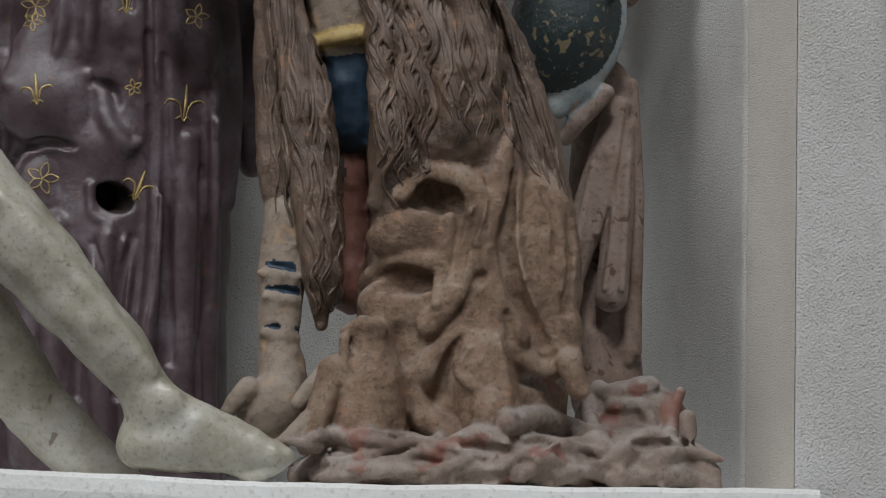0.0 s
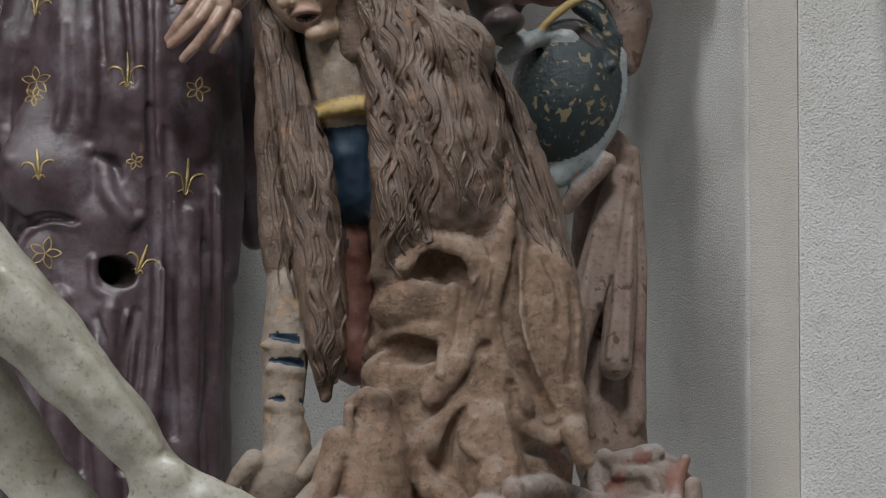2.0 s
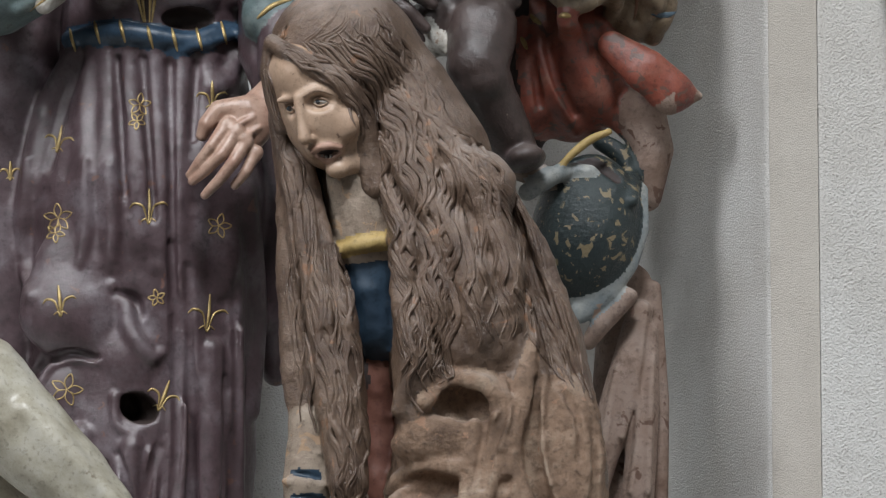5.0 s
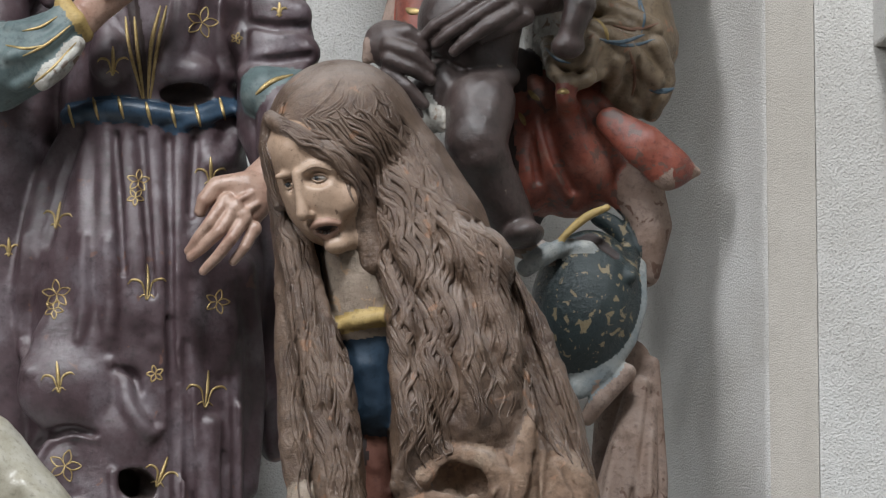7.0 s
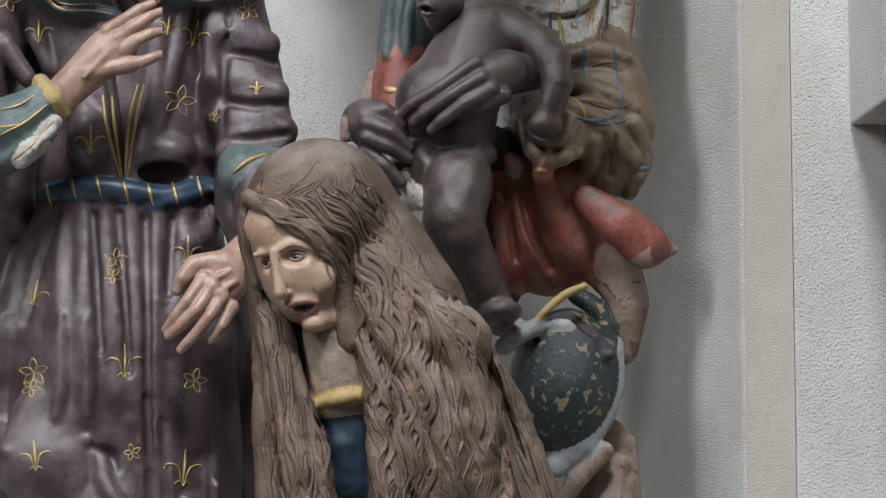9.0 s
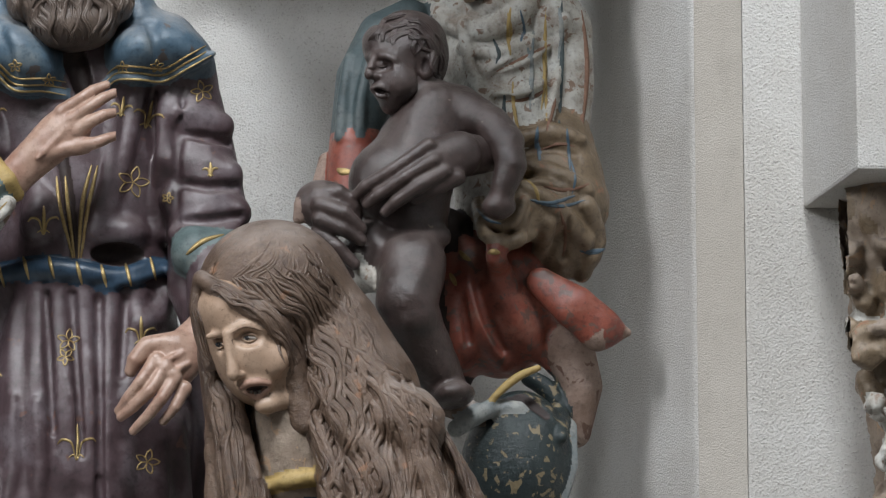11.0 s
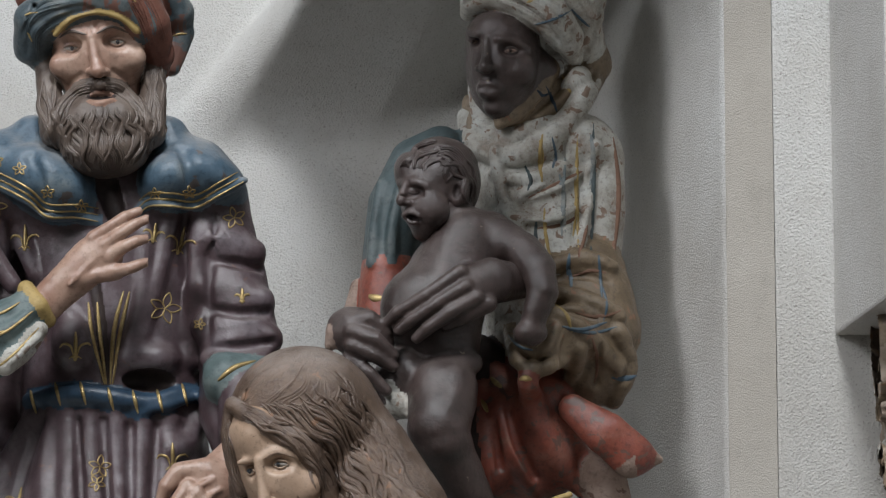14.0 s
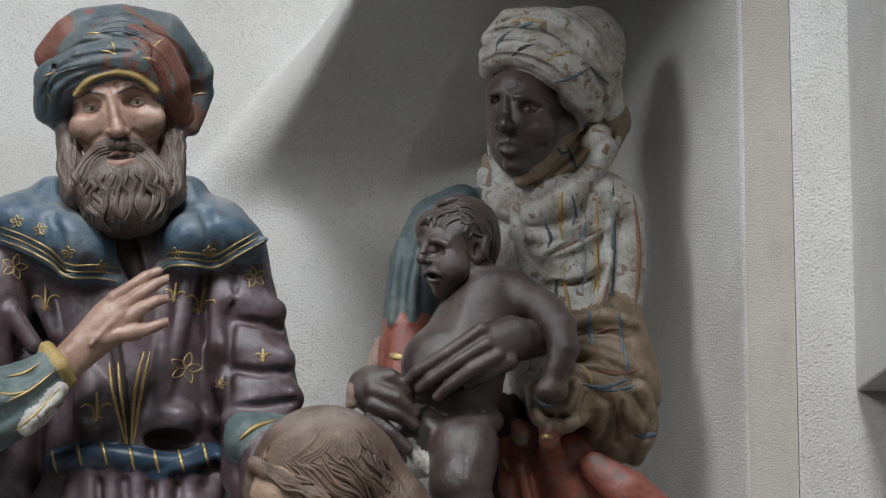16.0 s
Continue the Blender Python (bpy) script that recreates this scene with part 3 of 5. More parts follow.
def scroll(s, x, z, size=30, turn=0):
    """A gilded knot of loops."""
    size *= 0.85
    ct, st = math.cos(radians(turn)), math.sin(radians(turn))

    def at(*pts):
        return [(x + size * (ct * a - st * b), z + size * (st * a + ct * b)) for a, b in pts]
    for a in (0, 75, 150, 215, 290):
        c, d = math.cos(radians(a)), math.sin(radians(a))
        s.stroke(at((0, 0), (0.5 * c - 0.25 * d, 0.5 * d + 0.25 * c), (c, d), (0.5 * c + 0.25 * d, 0.5 * d - 0.25 * c), (0, 0)), 1.4, GOLD, 0.8)


def finger(s, pts, paint, k=5):
    s.chain(pts, paint, k)


man = Sculpt((-1.10, -0.36, 1.60), (-0.22, 0.36, 3.82), 0.004)
# robe
man.cone((-567, 3226, 30), 165, (-563, 2914, 30), 165, ROBE, 20, False, 0.78)
man.cone((-564, 2848, 30), 165, (-575, 2587, 30), 210, ROBE, 20, False, 0.7)
man.cone((-575, 2587, 30), 210, (-581, 2135, 30), 200, ROBE, 20, False, 0.7)
man.cone((-581, 2135, 30), 200, (-587, 1655, 30), 205, ROBE, 20, False, 0.7)
man.chain([(-827, 2884, 90, 95), (-844, 2669, 90, 110), (-831, 2353, 90, 110), (-827, 1671, 90, 110)], ROBE, 20)
# Robe strip; its lower end is added in place of the wall's shadow.
man.chain([(-359, 2740, 60, 40), (-350, 2546, 60, 40), (-345, 2363, 90, 36), (-342, 2269, 120, 26)], ROBE, 14)
man.chain([(-813, 3216, 20, 90), (-562, 3257, 30, 100), (-398, 3215, 20, 75)], ROBE, 30)
# hanging arm
man.chain([(-398, 3215, 0, 74), (-367, 3100, -10, 72), (-345, 2997, -30, 72), (-350, 2914, -60, 60)], ROBE, 10)
for a, b in (((-398, 3163, 24), (-316, 3142, 22)), ((-407, 3074, 28), (-302, 3053, 24)), ((-399, 3005, 28), (-289, 2981, 26)), ((-391, 2945, 20), (-299, 2945, 16))):
    man.laid([a, b], ROBE, 18, 0.45)
man.laid([(-382, 3126, 9), (-341, 3121, 11), (-302, 3111, 9)], ROBE, 6, 0.0, True)
man.laid([(-386, 3036, 9), (-340, 3030, 11), (-290, 3032, 9)], ROBE, 6, 0.0, True)
man.laid([(-391, 2968, 10), (-340, 2968, 11), (-279, 2976, 9)], ROBE, 6, 0.0, True)
man.chain([(-360, 2909, -110, 46), (-309, 2904, -100, 44)], PLAID, 6)
man.chain([(-329, 2883, -120, 46), (-337, 2811, -140, 38)], ROBE, 8)
# raised arm
man.chain([(-812, 3206, 0, 88), (-871, 3081, -40, 85), (-858, 2977, -110, 70)], ROBE, 10)
man.chain([(-848, 2956, -150, 78), (-767, 2987, -185, 62), (-722, 3028, -195, 42)], PLAID, 8)
for a, b, c in (((-819, 3029, 14), (-768, 3028, 14), (-728, 3059, 9)), ((-818, 2977, 15), (-757, 2997, 13), (-707, 3039, 9)), ((-807, 2925, 14), (-756, 2956, 12), (-701, 3008, 9))):
    man.laid([a, b, c], PLAID, 6, 0.3)
man.laid([(-761, 2930, 14), (-726, 2961, 17), (-698, 2999, 13)], CLOTH, 5, 0.2)
man.laid([(-751, 2941, 7), (-701, 2987, 6)], CLOTH, 3, 0.1)
man.chain([(-726, 3074, -205, 15), (-702, 3041, -225, 17), (-684, 3016, -205, 14)], OCHRE, 4)
# chest folds
for pts in ([(-465, 3205, 16), (-494, 3080, 18), (-531, 2956, 22)], [(-419, 3205, 16), (-420, 3080, 18), (-431, 2945, 24)],
            [(-510, 3174, 12), (-519, 3059, 14), (-543, 2945, 14)], [(-646, 3018, 24), (-645, 2956, 26)], [(-740, 3174, 20), (-708, 3101, 18)], [(-791, 3143, 18), (-749, 3080, 16)]):
    man.laid(pts, ROBE, 10, 0.35)
man.lump(-502, 2945, (55, 32, 40), ROBE, 14)
man.lump(-640, 2976, (38, 45, 30), ROBE, 14)
# Fold recesses cut and painted dark brown, so shade sits in the colour.
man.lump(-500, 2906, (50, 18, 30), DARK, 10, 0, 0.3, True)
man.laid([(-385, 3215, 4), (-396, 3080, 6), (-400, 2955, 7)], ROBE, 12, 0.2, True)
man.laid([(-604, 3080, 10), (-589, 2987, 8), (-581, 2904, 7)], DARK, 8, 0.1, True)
# cape collar
man.ell((-460, 3274, -85), (62, 52, 80), BLUE, 30, 15)
man.ell((-399, 3282, -55), (72, 44, 80), BLUE, 30, -28)
man.ell((-413, 3311, -40), (36, 34, 60), BLUE, 30, -20)
man.chain([(-477, 3353, -60, 40), (-456, 3311, -70, 46)], BLUE, 16)
man.laid([(-528, 3215, 6), (-506, 3231, 8), (-465, 3229, 8), (-424, 3225, 8), (-378, 3250, 8), (-334, 3275, 7)], BLUE, 7, 0.1)
man.laid([(-446, 3330, 5), (-433, 3290, 8), (-419, 3248, 5)], BLUE, 22, 0.7, True)
man.ell((-691, 3270, -95), (88, 58, 80), BLUE, 30, -32)
man.ell((-768, 3302, -55), (72, 52, 80), BLUE, 30, -24)
man.ell((-754, 3331, -35), (44, 36, 60), BLUE, 30, 20)
man.chain([(-718, 3354, -60, 40), (-681, 3312, -80, 46)], BLUE, 16)
man.laid([(-600, 3198, 7), (-639, 3205, 8), (-690, 3207, 8), (-726, 3237, 8), (-768, 3260, 8), (-814, 3276, 7)], BLUE, 7, 0.1)
man.laid([(-723, 3318, 6), (-706, 3275, 9), (-699, 3228, 6)], BLUE, 22, 0.7, True)
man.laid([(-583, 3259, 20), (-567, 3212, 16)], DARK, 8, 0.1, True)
# belt and skirt
man.laid([(-715, 2869, 13), (-674, 2878, 17), (-619, 2880, 19), (-571, 2875, 19), (-502, 2865, 17), (-461, 2877, 15), (-419, 2883, 14)], BELT, 4, -0.1)
man.laid([(-532, 2848, 10), (-471, 2861, 10), (-421, 2878, 9)], BELT, 4, 0.2)
for pts in ([(-704, 2845, 11), (-749, 2761, 17), (-771, 2648, 22), (-787, 2547, 20)],
            [(-674, 2848, 12), (-683, 2740, 14), (-682, 2648, 16), (-686, 2506, 14)],
            [(-649, 2851, 9), (-643, 2750, 13), (-643, 2618, 15), (-637, 2465, 13)],
            [(-608, 2847, 13), (-604, 2771, 15), (-586, 2648, 17), (-580, 2506, 17)],
            [(-562, 2842, 12), (-556, 2740, 14), (-540, 2617, 15), (-544, 2465, 15)],
            [(-512, 2827, 13), (-516, 2719, 16), (-512, 2587, 14), (-519, 2424, 15)],
            [(-466, 2832, 14), (-470, 2740, 18), (-480, 2627, 18)],
            [(-415, 2837, 22), (-430, 2796, 18), (-456, 2781, 12)],
            [(-399, 2587, 18), (-383, 2465, 18), (-377, 2363, 16), (-387, 2202, 16)],
            [(-429, 2566, 14), (-416, 2444, 14), (-422, 2303, 13), (-427, 2182, 13)],
            [(-484, 2546, 14), (-490, 2404, 14), (-482, 2263, 14)]):
    man.laid(pts, ROBE, 24, 0.45)
for pts in ([(-694, 2832, 5), (-724, 2740, 7), (-748, 2638, 7)], [(-628, 2832, 5), (-622, 2730, 7), (-613, 2587, 6)], [(-583, 2832, 5), (-574, 2720, 6), (-562, 2546, 6)],
            [(-534, 2822, 6), (-531, 2668, 6), (-527, 2465, 6)], [(-486, 2822, 5), (-492, 2689, 5)]):
    man.laid(pts, ROBE, 12, 0.6, True)
man.lump(-690, 2425, (88, 120, 34), ROBE, 18, 0, 0.55)
man.lump(-454, 2475, (48, 75, 20), ROBE, 14, 0, 0.5)
man.lump(-596, 2298, (48, 46, 26), ROBE, 18, 0, 0.5)
man.laid([(-629, 2409, 8), (-597, 2400, 13), (-584, 2374, 8)], ROBE, 12, 0.1, True)
man.lump(-718, 2223, (48, 75, 34), ROBE, 12, 0, 0.4)
man.laid([(-773, 2263, 9), (-749, 2296, 10), (-709, 2308, 9), (-663, 2297, 7)], ROBE, 9, 0.0, True)
man.laid([(-758, 2248, 8), (-738, 2278, 9), (-703, 2293, 8), (-658, 2285, 6)], ROBE, 5, 0.1)
# Skirt hole of two cuts, its inner shade painted dark brown.
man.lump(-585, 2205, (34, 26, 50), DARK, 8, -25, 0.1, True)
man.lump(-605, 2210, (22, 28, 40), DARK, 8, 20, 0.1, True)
man.laid([(-628, 2225, 9), (-622, 2175, 9), (-591, 2157, 9)], ROBE, 6, 0.2)
for pts in ([(-512, 2206, 20), (-519, 2056, 24), (-536, 1905, 26), (-539, 1755, 26)], [(-458, 2308, 24), (-459, 2076, 28), (-451, 1856, 28), (-443, 1716, 26)],
            [(-411, 2339, 14), (-410, 2107, 16), (-413, 1857, 16), (-398, 1717, 14)], [(-596, 2135, 22), (-613, 1994, 26), (-594, 1794, 26)],
            [(-686, 2154, 26), (-688, 1993, 28), (-679, 1793, 28)], [(-756, 2133, 24), (-752, 1932, 26), (-738, 1752, 26)], [(-560, 2125, 12), (-568, 1995, 12), (-622, 1914, 12)]):
    man.laid(pts, ROBE, 9, 0.3)
for pts in ([(-488, 2257, 7), (-492, 2056, 9), (-494, 1796, 9)], [(-432, 2258, 6), (-432, 2057, 7), (-430, 1796, 7)], [(-551, 2135, 8), (-572, 2035, 9), (-576, 1854, 9)], [(-645, 2104, 9), (-646, 1853, 9)]):
    man.laid(pts, ROBE, 7, 0.1, True)
man.lump(-714, 2374, (85, 75, 46), ROBE, 26, -10, 0.55)
man.laid([(-758, 2273, 6), (-737, 2295, 11), (-699, 2303, 11), (-666, 2295, 6)], ROBE, 6, 0.0, True)
man.laid([(-634, 2425, 6), (-611, 2392, 12), (-600, 2344, 16), (-566, 2298, 12), (-543, 2303, 6)], ROBE, 10, 0.1)
man.laid([(-624, 2414, 5), (-593, 2396, 8), (-584, 2374, 4)], ROBE, 6, 0.0, True)
for pts in ([(-530, 2499, 6), (-519, 2307, 10), (-517, 2126, 11), (-537, 1935, 8)], [(-499, 2459, 6), (-493, 2207, 9), (-482, 1916, 9)], [(-415, 2399, 5), (-411, 2137, 8), (-430, 1916, 8), (-430, 1796, 6)], [(-621, 2124, 6), (-594, 2034, 10), (-572, 1914, 8)]):
    man.laid(pts, ROBE, 6, -0.1, True)
for pts in ([(-788, 2648, 8), (-791, 2506, 14), (-778, 2405, 10)], [(-684, 2648, 5), (-681, 2526, 9), (-690, 2465, 5)], [(-642, 2638, 5), (-633, 2546, 9), (-635, 2475, 5)]):
    man.laid(pts, ROBE, 14, 0.35)
man.chain([(-786, 3155, 70, 70), (-758, 2989, 70, 80), (-786, 2886, 80, 90)], ROBE, 14)
man.chain([(-352, 2924, -40, 56), (-360, 2847, -60, 52), (-347, 2780, -90, 38)], ROBE, 12)
man.rough((60, 80, 260), 2.2, 3)
man.rough(22, 0.8, 4)
# head
man.cone((-584, 3321, -40), 70, (-585, 3426, -60), 75, SKIN, 10)
man.skin()
# the hand on the skirt
palm = Sculpt((-0.52, -0.30, 2.54), (-0.28, -0.08, 2.84), 0.0025)
palm.chain([(-329, 2778, -150, 38), (-364, 2742, -165, 40), (-400, 2711, -180, 40)], SKIN, 10, False, 0.75)
palm.ell((-399, 2710, -186), (56, 46, 30), SKIN, 10, 45)
palm.chain([(-395, 2742, -190, 24), (-445, 2741, -200, 17), (-467, 2715, -205, 15), (-475, 2694, -200, 11)], SKIN, 7)
for pts in ([(-430, 2714, -212, 13), (-459, 2674, -228, 11), (-483, 2641, -216, 10), (-497, 2623, -204, 7)], [(-413, 2700, -216, 13), (-441, 2659, -232, 11), (-469, 2631, -220, 10), (-492, 2611, -208, 8)],
            [(-397, 2682, -214, 13), (-419, 2645, -228, 11), (-447, 2610, -218, 10), (-470, 2586, -206, 8)], [(-379, 2663, -206, 12), (-396, 2629, -216, 10), (-416, 2604, -205, 8)]):
    palm.chain(pts, SKIN, 4)
    palm.ell((pts[0][0], pts[0][1], pts[0][2] - 4), (13, 13, 10), SKIN, 6)
for a, b in (((-383, 2727), (-423, 2708)), ((-372, 2708), (-405, 2688))):
    palm.laid([(*a, 4), (*b, 5)], SKIN, 6, 0.5)
palm.rough(14, 0.7, 31)
palm.skin()
man.absorb(palm)
# the hand on the breast
palm = Sculpt((-0.76, -0.32, 2.98), (-0.49, -0.12, 3.26), 0.0025)
palm.chain([(-713, 3022, -195, 32), (-673, 3063, -205, 33), (-627, 3108, -212, 38), (-592, 3134, -214, 38)], SKIN, 10, False, 0.72)
palm.ell((-602, 3132, -216), (50, 38, 22), SKIN, 10, 35)
for pts in ([(-603, 3167, -224, 14), (-572, 3191, -236, 11), (-549, 3207, -232, 10), (-526, 3217, -224, 8)], [(-585, 3154, -230, 14), (-555, 3177, -242, 11), (-531, 3193, -238, 10), (-510, 3202, -230, 8)],
            [(-575, 3134, -230, 14), (-550, 3151, -242, 11), (-528, 3162, -238, 10), (-510, 3166, -230, 8)], [(-574, 3105, -226, 14), (-544, 3110, -238, 11), (-523, 3118, -234, 10), (-508, 3123, -228, 8)],
            [(-637, 3092, -222, 16), (-591, 3100, -228, 14), (-561, 3100, -224, 10)]):
    palm.chain(pts, SKIN, 4)
    palm.ell((pts[0][0], pts[0][1], pts[0][2] - 3), (14, 14, 10), SKIN, 6)
for pts in ([(-658, 3092, 3), (-623, 3134, 4), (-597, 3163, 4)], [(-647, 3082, 3), (-612, 3118, 4), (-581, 3148, 4)]):
    palm.laid(pts, SKIN, 6, 0.5)
palm.rough(14, 0.7, 32)
palm.skin()
man.absorb(palm)
# head
head = Sculpt((-0.78, -0.34, 3.22), (-0.40, 0.12, 3.74), 0.0025)
head.ell((-600, 3508, -85), (84, 108, 98), SKIN, 10)
head.ell((-608, 3550, -95), (84, 62, 90), SKIN, 14)
head.lump(-666, 3490, (26, 24, 20), SKIN, 16, 0, 0.3)
head.lump(-542, 3504, (26, 24, 20), SKIN, 16, 0, 0.3)
head.lump(-654, 3524, (25, 15, 15), SKIN, 10, 8, 0.0, True)
head.lump(-571, 3534, (25, 15, 15), SKIN, 10, -4, 0.0, True)
head.laid([(-681, 3539, 5), (-656, 3553, 7), (-626, 3548, 7)], SKIN, 8, 0.1)
head.laid([(-607, 3550, 7), (-580, 3563, 7), (-543, 3549, 5)], SKIN, 8, 0.1)
head.nose((-617, 3543), (-603, 3479), 16, SKIN, (-0.95, 0.95), 1.25)
for pts in ([(-634, 3471, 4), (-653, 3455, 5), (-663, 3437, 4)], [(-574, 3478, 4), (-552, 3464, 5), (-539, 3447, 4)], [(-621, 3550, 2), (-619, 3566, 2)], [(-609, 3551, 2), (-607, 3566, 2)]):
    head.laid(pts, SKIN, 6, 0.0, True)
head.lump(-653, 3521, (14, 10, 10), SKIN, 4, 0, 0.3)
head.lump(-570, 3533, (14, 10, 10), SKIN, 4, 0, 0.3)
# beard
head.chain([(-693, 3524, -75, 20), (-697, 3476, -95, 20), (-688, 3418, -120, 24), (-677, 3365, -135, 30)], BEARD, 8)
head.chain([(-509, 3529, -70, 20), (-500, 3475, -90, 20), (-503, 3417, -115, 26), (-510, 3364, -130, 32)], BEARD, 8)
head.ell((-595, 3375, -125), (88, 62, 66), BEARD, 14)
head.ell((-587, 3328, -130), (78, 48, 58), BEARD, 14)
head.laid([(-603, 3453, 11), (-632, 3444, 14), (-660, 3418, 13), (-682, 3381, 9), (-694, 3352, 5)], BEARD, 5, -0.1)
head.laid([(-597, 3453, 11), (-567, 3446, 14), (-539, 3422, 13), (-516, 3387, 9), (-502, 3359, 5)], BEARD, 5, -0.1)
head.lump(-597, 3432, (24, 9, 14), DARK, 3, 4, 0.1, True)
head.laid([(-618, 3421, 4), (-598, 3417, 7), (-576, 3424, 4)], LIPS, 3, 0.1)
head.laid([(-615, 3434, 3), (-597, 3438, 5), (-578, 3436, 3)], LIPS, 3, 0.2)
# turban
head.ell((-598, 3609, -40), (132, 88, 125), TURBAN, 6)
head.chain([(-703, 3490, -70, 20), (-724, 3524, -100, 34), (-716, 3572, -140, 42), (-665, 3601, -172, 40), (-608, 3617, -182, 38), (-557, 3607, -176, 36), (-520, 3566, -145, 34)], TURBAN, 12)
head.chain([(-666, 3671, -85, 40), (-599, 3682, -95, 36), (-521, 3662, -70, 40), (-463, 3587, -30, 34)], TURBAN, 14)
head.chain([(-726, 3620, -70, 32), (-692, 3661, -90, 34), (-630, 3684, -95, 26)], RUST, 10)
head.chain([(-575, 3660, -150, 18), (-536, 3625, -158, 34), (-510, 3566, -135, 38), (-490, 3507, -95, 26), (-486, 3475, -70, 12)], RUST, 8)
head.chain([(-464, 3608, -10, 26), (-456, 3550, -10, 28), (-470, 3486, -20, 18)], TURBAN, 10)
head.laid([(-682, 3547, 5), (-654, 3577, 5), (-613, 3590, 5), (-567, 3580, 5), (-534, 3553, 5)], OCHRE, 3, 0.2)
for pts in ([(-734, 3508, 3), (-729, 3556, 4), (-691, 3588, 4), (-629, 3601, 3)], [(-742, 3546, 3), (-717, 3599, 4), (-655, 3622, 4), (-583, 3628, 3)], [(-705, 3508, 3), (-706, 3551, 4), (-670, 3579, 4), (-613, 3596, 3)],
            [(-676, 3644, 4), (-624, 3650, 5), (-573, 3660, 4)], [(-562, 3652, 3), (-526, 3609, 4), (-507, 3534, 4), (-490, 3481, 2)], [(-550, 3636, 3), (-531, 3587, 4), (-513, 3523, 3)],
            [(-552, 3675, 4), (-495, 3635, 5), (-470, 3566, 4), (-470, 3502, 3)], [(-722, 3599, 5), (-686, 3633, 6), (-619, 3647, 5)], [(-635, 3663, 3), (-573, 3641, 4), (-550, 3620, 3)]):
    head.laid(pts, TURBAN if pts[0][0] < -580 else RUST, 7, 0.1, True)
head.rough(16, 0.9, 33)
head.skin()
rng = random.Random(7)
head.eye(-653, 3521, 14, 5.5, SKIN, IRIS, EYEWHITE, 0, 2)
head.eye(-570, 3533, 14, 5.5, SKIN, IRIS, EYEWHITE, 0, 2)
head.stroke([(-675, 3541), (-654, 3553), (-625, 3547)], 3, BEARD, 0.6)
head.stroke([(-607, 3549), (-580, 3562), (-547, 3550)], 3, BEARD, 0.6)
for a, b, c in (((-752, 3567), (-712, 3612), (-666, 3625)), ((-747, 3530), (-722, 3590), (-645, 3615)), ((-720, 3497), (-716, 3556), (-665, 3593))):
    head.locks([a, b, c], [(a[0] + 12, a[1] - 8), (b[0] + 10, b[1] - 12), (c[0] + 8, c[1] - 14)], 3, 2.2, 1, TURBAN, 1, 0.1, 0, rng, 3)
head.locks([(-557, 3654), (-505, 3609), (-473, 3512)], [(-567, 3641), (-539, 3587), (-509, 3507)], 9, 2.4, 1.5, RUST, 1, 0.2, 0, rng, 3)
head.locks([(-667, 3693), (-584, 3706), (-490, 3651)], [(-666, 3652), (-594, 3665), (-510, 3625)], 9, 2.4, 1.5, TURBAN, 1, 0.2, 0, rng, 3)
for a, b in (((-619, 3652), (-608, 3622)), ((-635, 3631), (-608, 3622)), ((-539, 3637), (-519, 3652)), ((-560, 3616), (-535, 3609)), ((-739, 3583), (-715, 3588)), ((-468, 3544), (-442, 3549)), ((-733, 3551), (-724, 3533)), ((-666, 3661), (-637, 3663))):
    head.stroke([a, ((a[0] + b[0]) / 2, (a[1] + b[1]) / 2 + 2), b], 2.2, GOLD, 0.8)
# curls of the beard
head.locks([(-705, 3476), (-706, 3418), (-692, 3354), (-666, 3317)], [(-679, 3465), (-673, 3407), (-662, 3359), (-640, 3312)], 12, 3.2, 5, BEARD, 1.6, 0.3, 1.5, rng)
head.locks([(-662, 3394), (-672, 3354), (-653, 3302)], [(-599, 3415), (-598, 3359), (-592, 3285)], 27, 3.0, 6, BEARD, 1.8, 0.3, 3, rng)
head.locks([(-599, 3415), (-595, 3359), (-590, 3285)], [(-518, 3406), (-499, 3359), (-517, 3293)], 30, 3.0, 6, BEARD, 1.8, 0.3, 3, rng)
head.locks([(-524, 3491), (-529, 3438), (-518, 3375), (-507, 3332)], [(-486, 3491), (-481, 3433), (-482, 3375), (-489, 3338)], 14, 3.2, 5, BEARD, 1.8, 0.3, 1.5, rng)
head.locks([(-605, 3460), (-640, 3451), (-673, 3416), (-695, 3365)], [(-605, 3443), (-634, 3432), (-654, 3402), (-672, 3360)], 8, 2.6, 2, BEARD, 1.2, 0.3, 1, rng)
head.locks([(-595, 3460), (-560, 3454), (-524, 3422), (-499, 3375)], [(-595, 3443), (-565, 3433), (-541, 3404), (-520, 3364)], 8, 2.6, 2, BEARD, 1.2, 0.3, 1, rng)
man.absorb(head)
for k in (0, 12, 24):
    man.stroke([(x, z + k) for x, z in ((-524, 3213), (-504, 3227), (-465, 3227), (-422, 3224), (-378, 3248), (-336, 3272))], 2.4, GOLD, 1)
    man.stroke([(x, z + k) for x, z in ((-598, 3198), (-639, 3205), (-690, 3207), (-726, 3236), (-768, 3259), (-812, 3276))], 2.4, GOLD, 1)
for x, z in ((-629, 3226), (-690, 3252), (-742, 3295), (-784, 3310), (-496, 3249), (-434, 3252)):
    scroll(man, x, z, 14, 20)
for (x, z) in ((-666, 2882), (-621, 2884), (-571, 2873), (-527, 2868), (-483, 2870), (-439, 2881), (-710, 2868)):
    man.stroke([(x - 4, z + 20), (x, z + 4), (x + 7, z - 22)], 3.6, GOLD, 1)
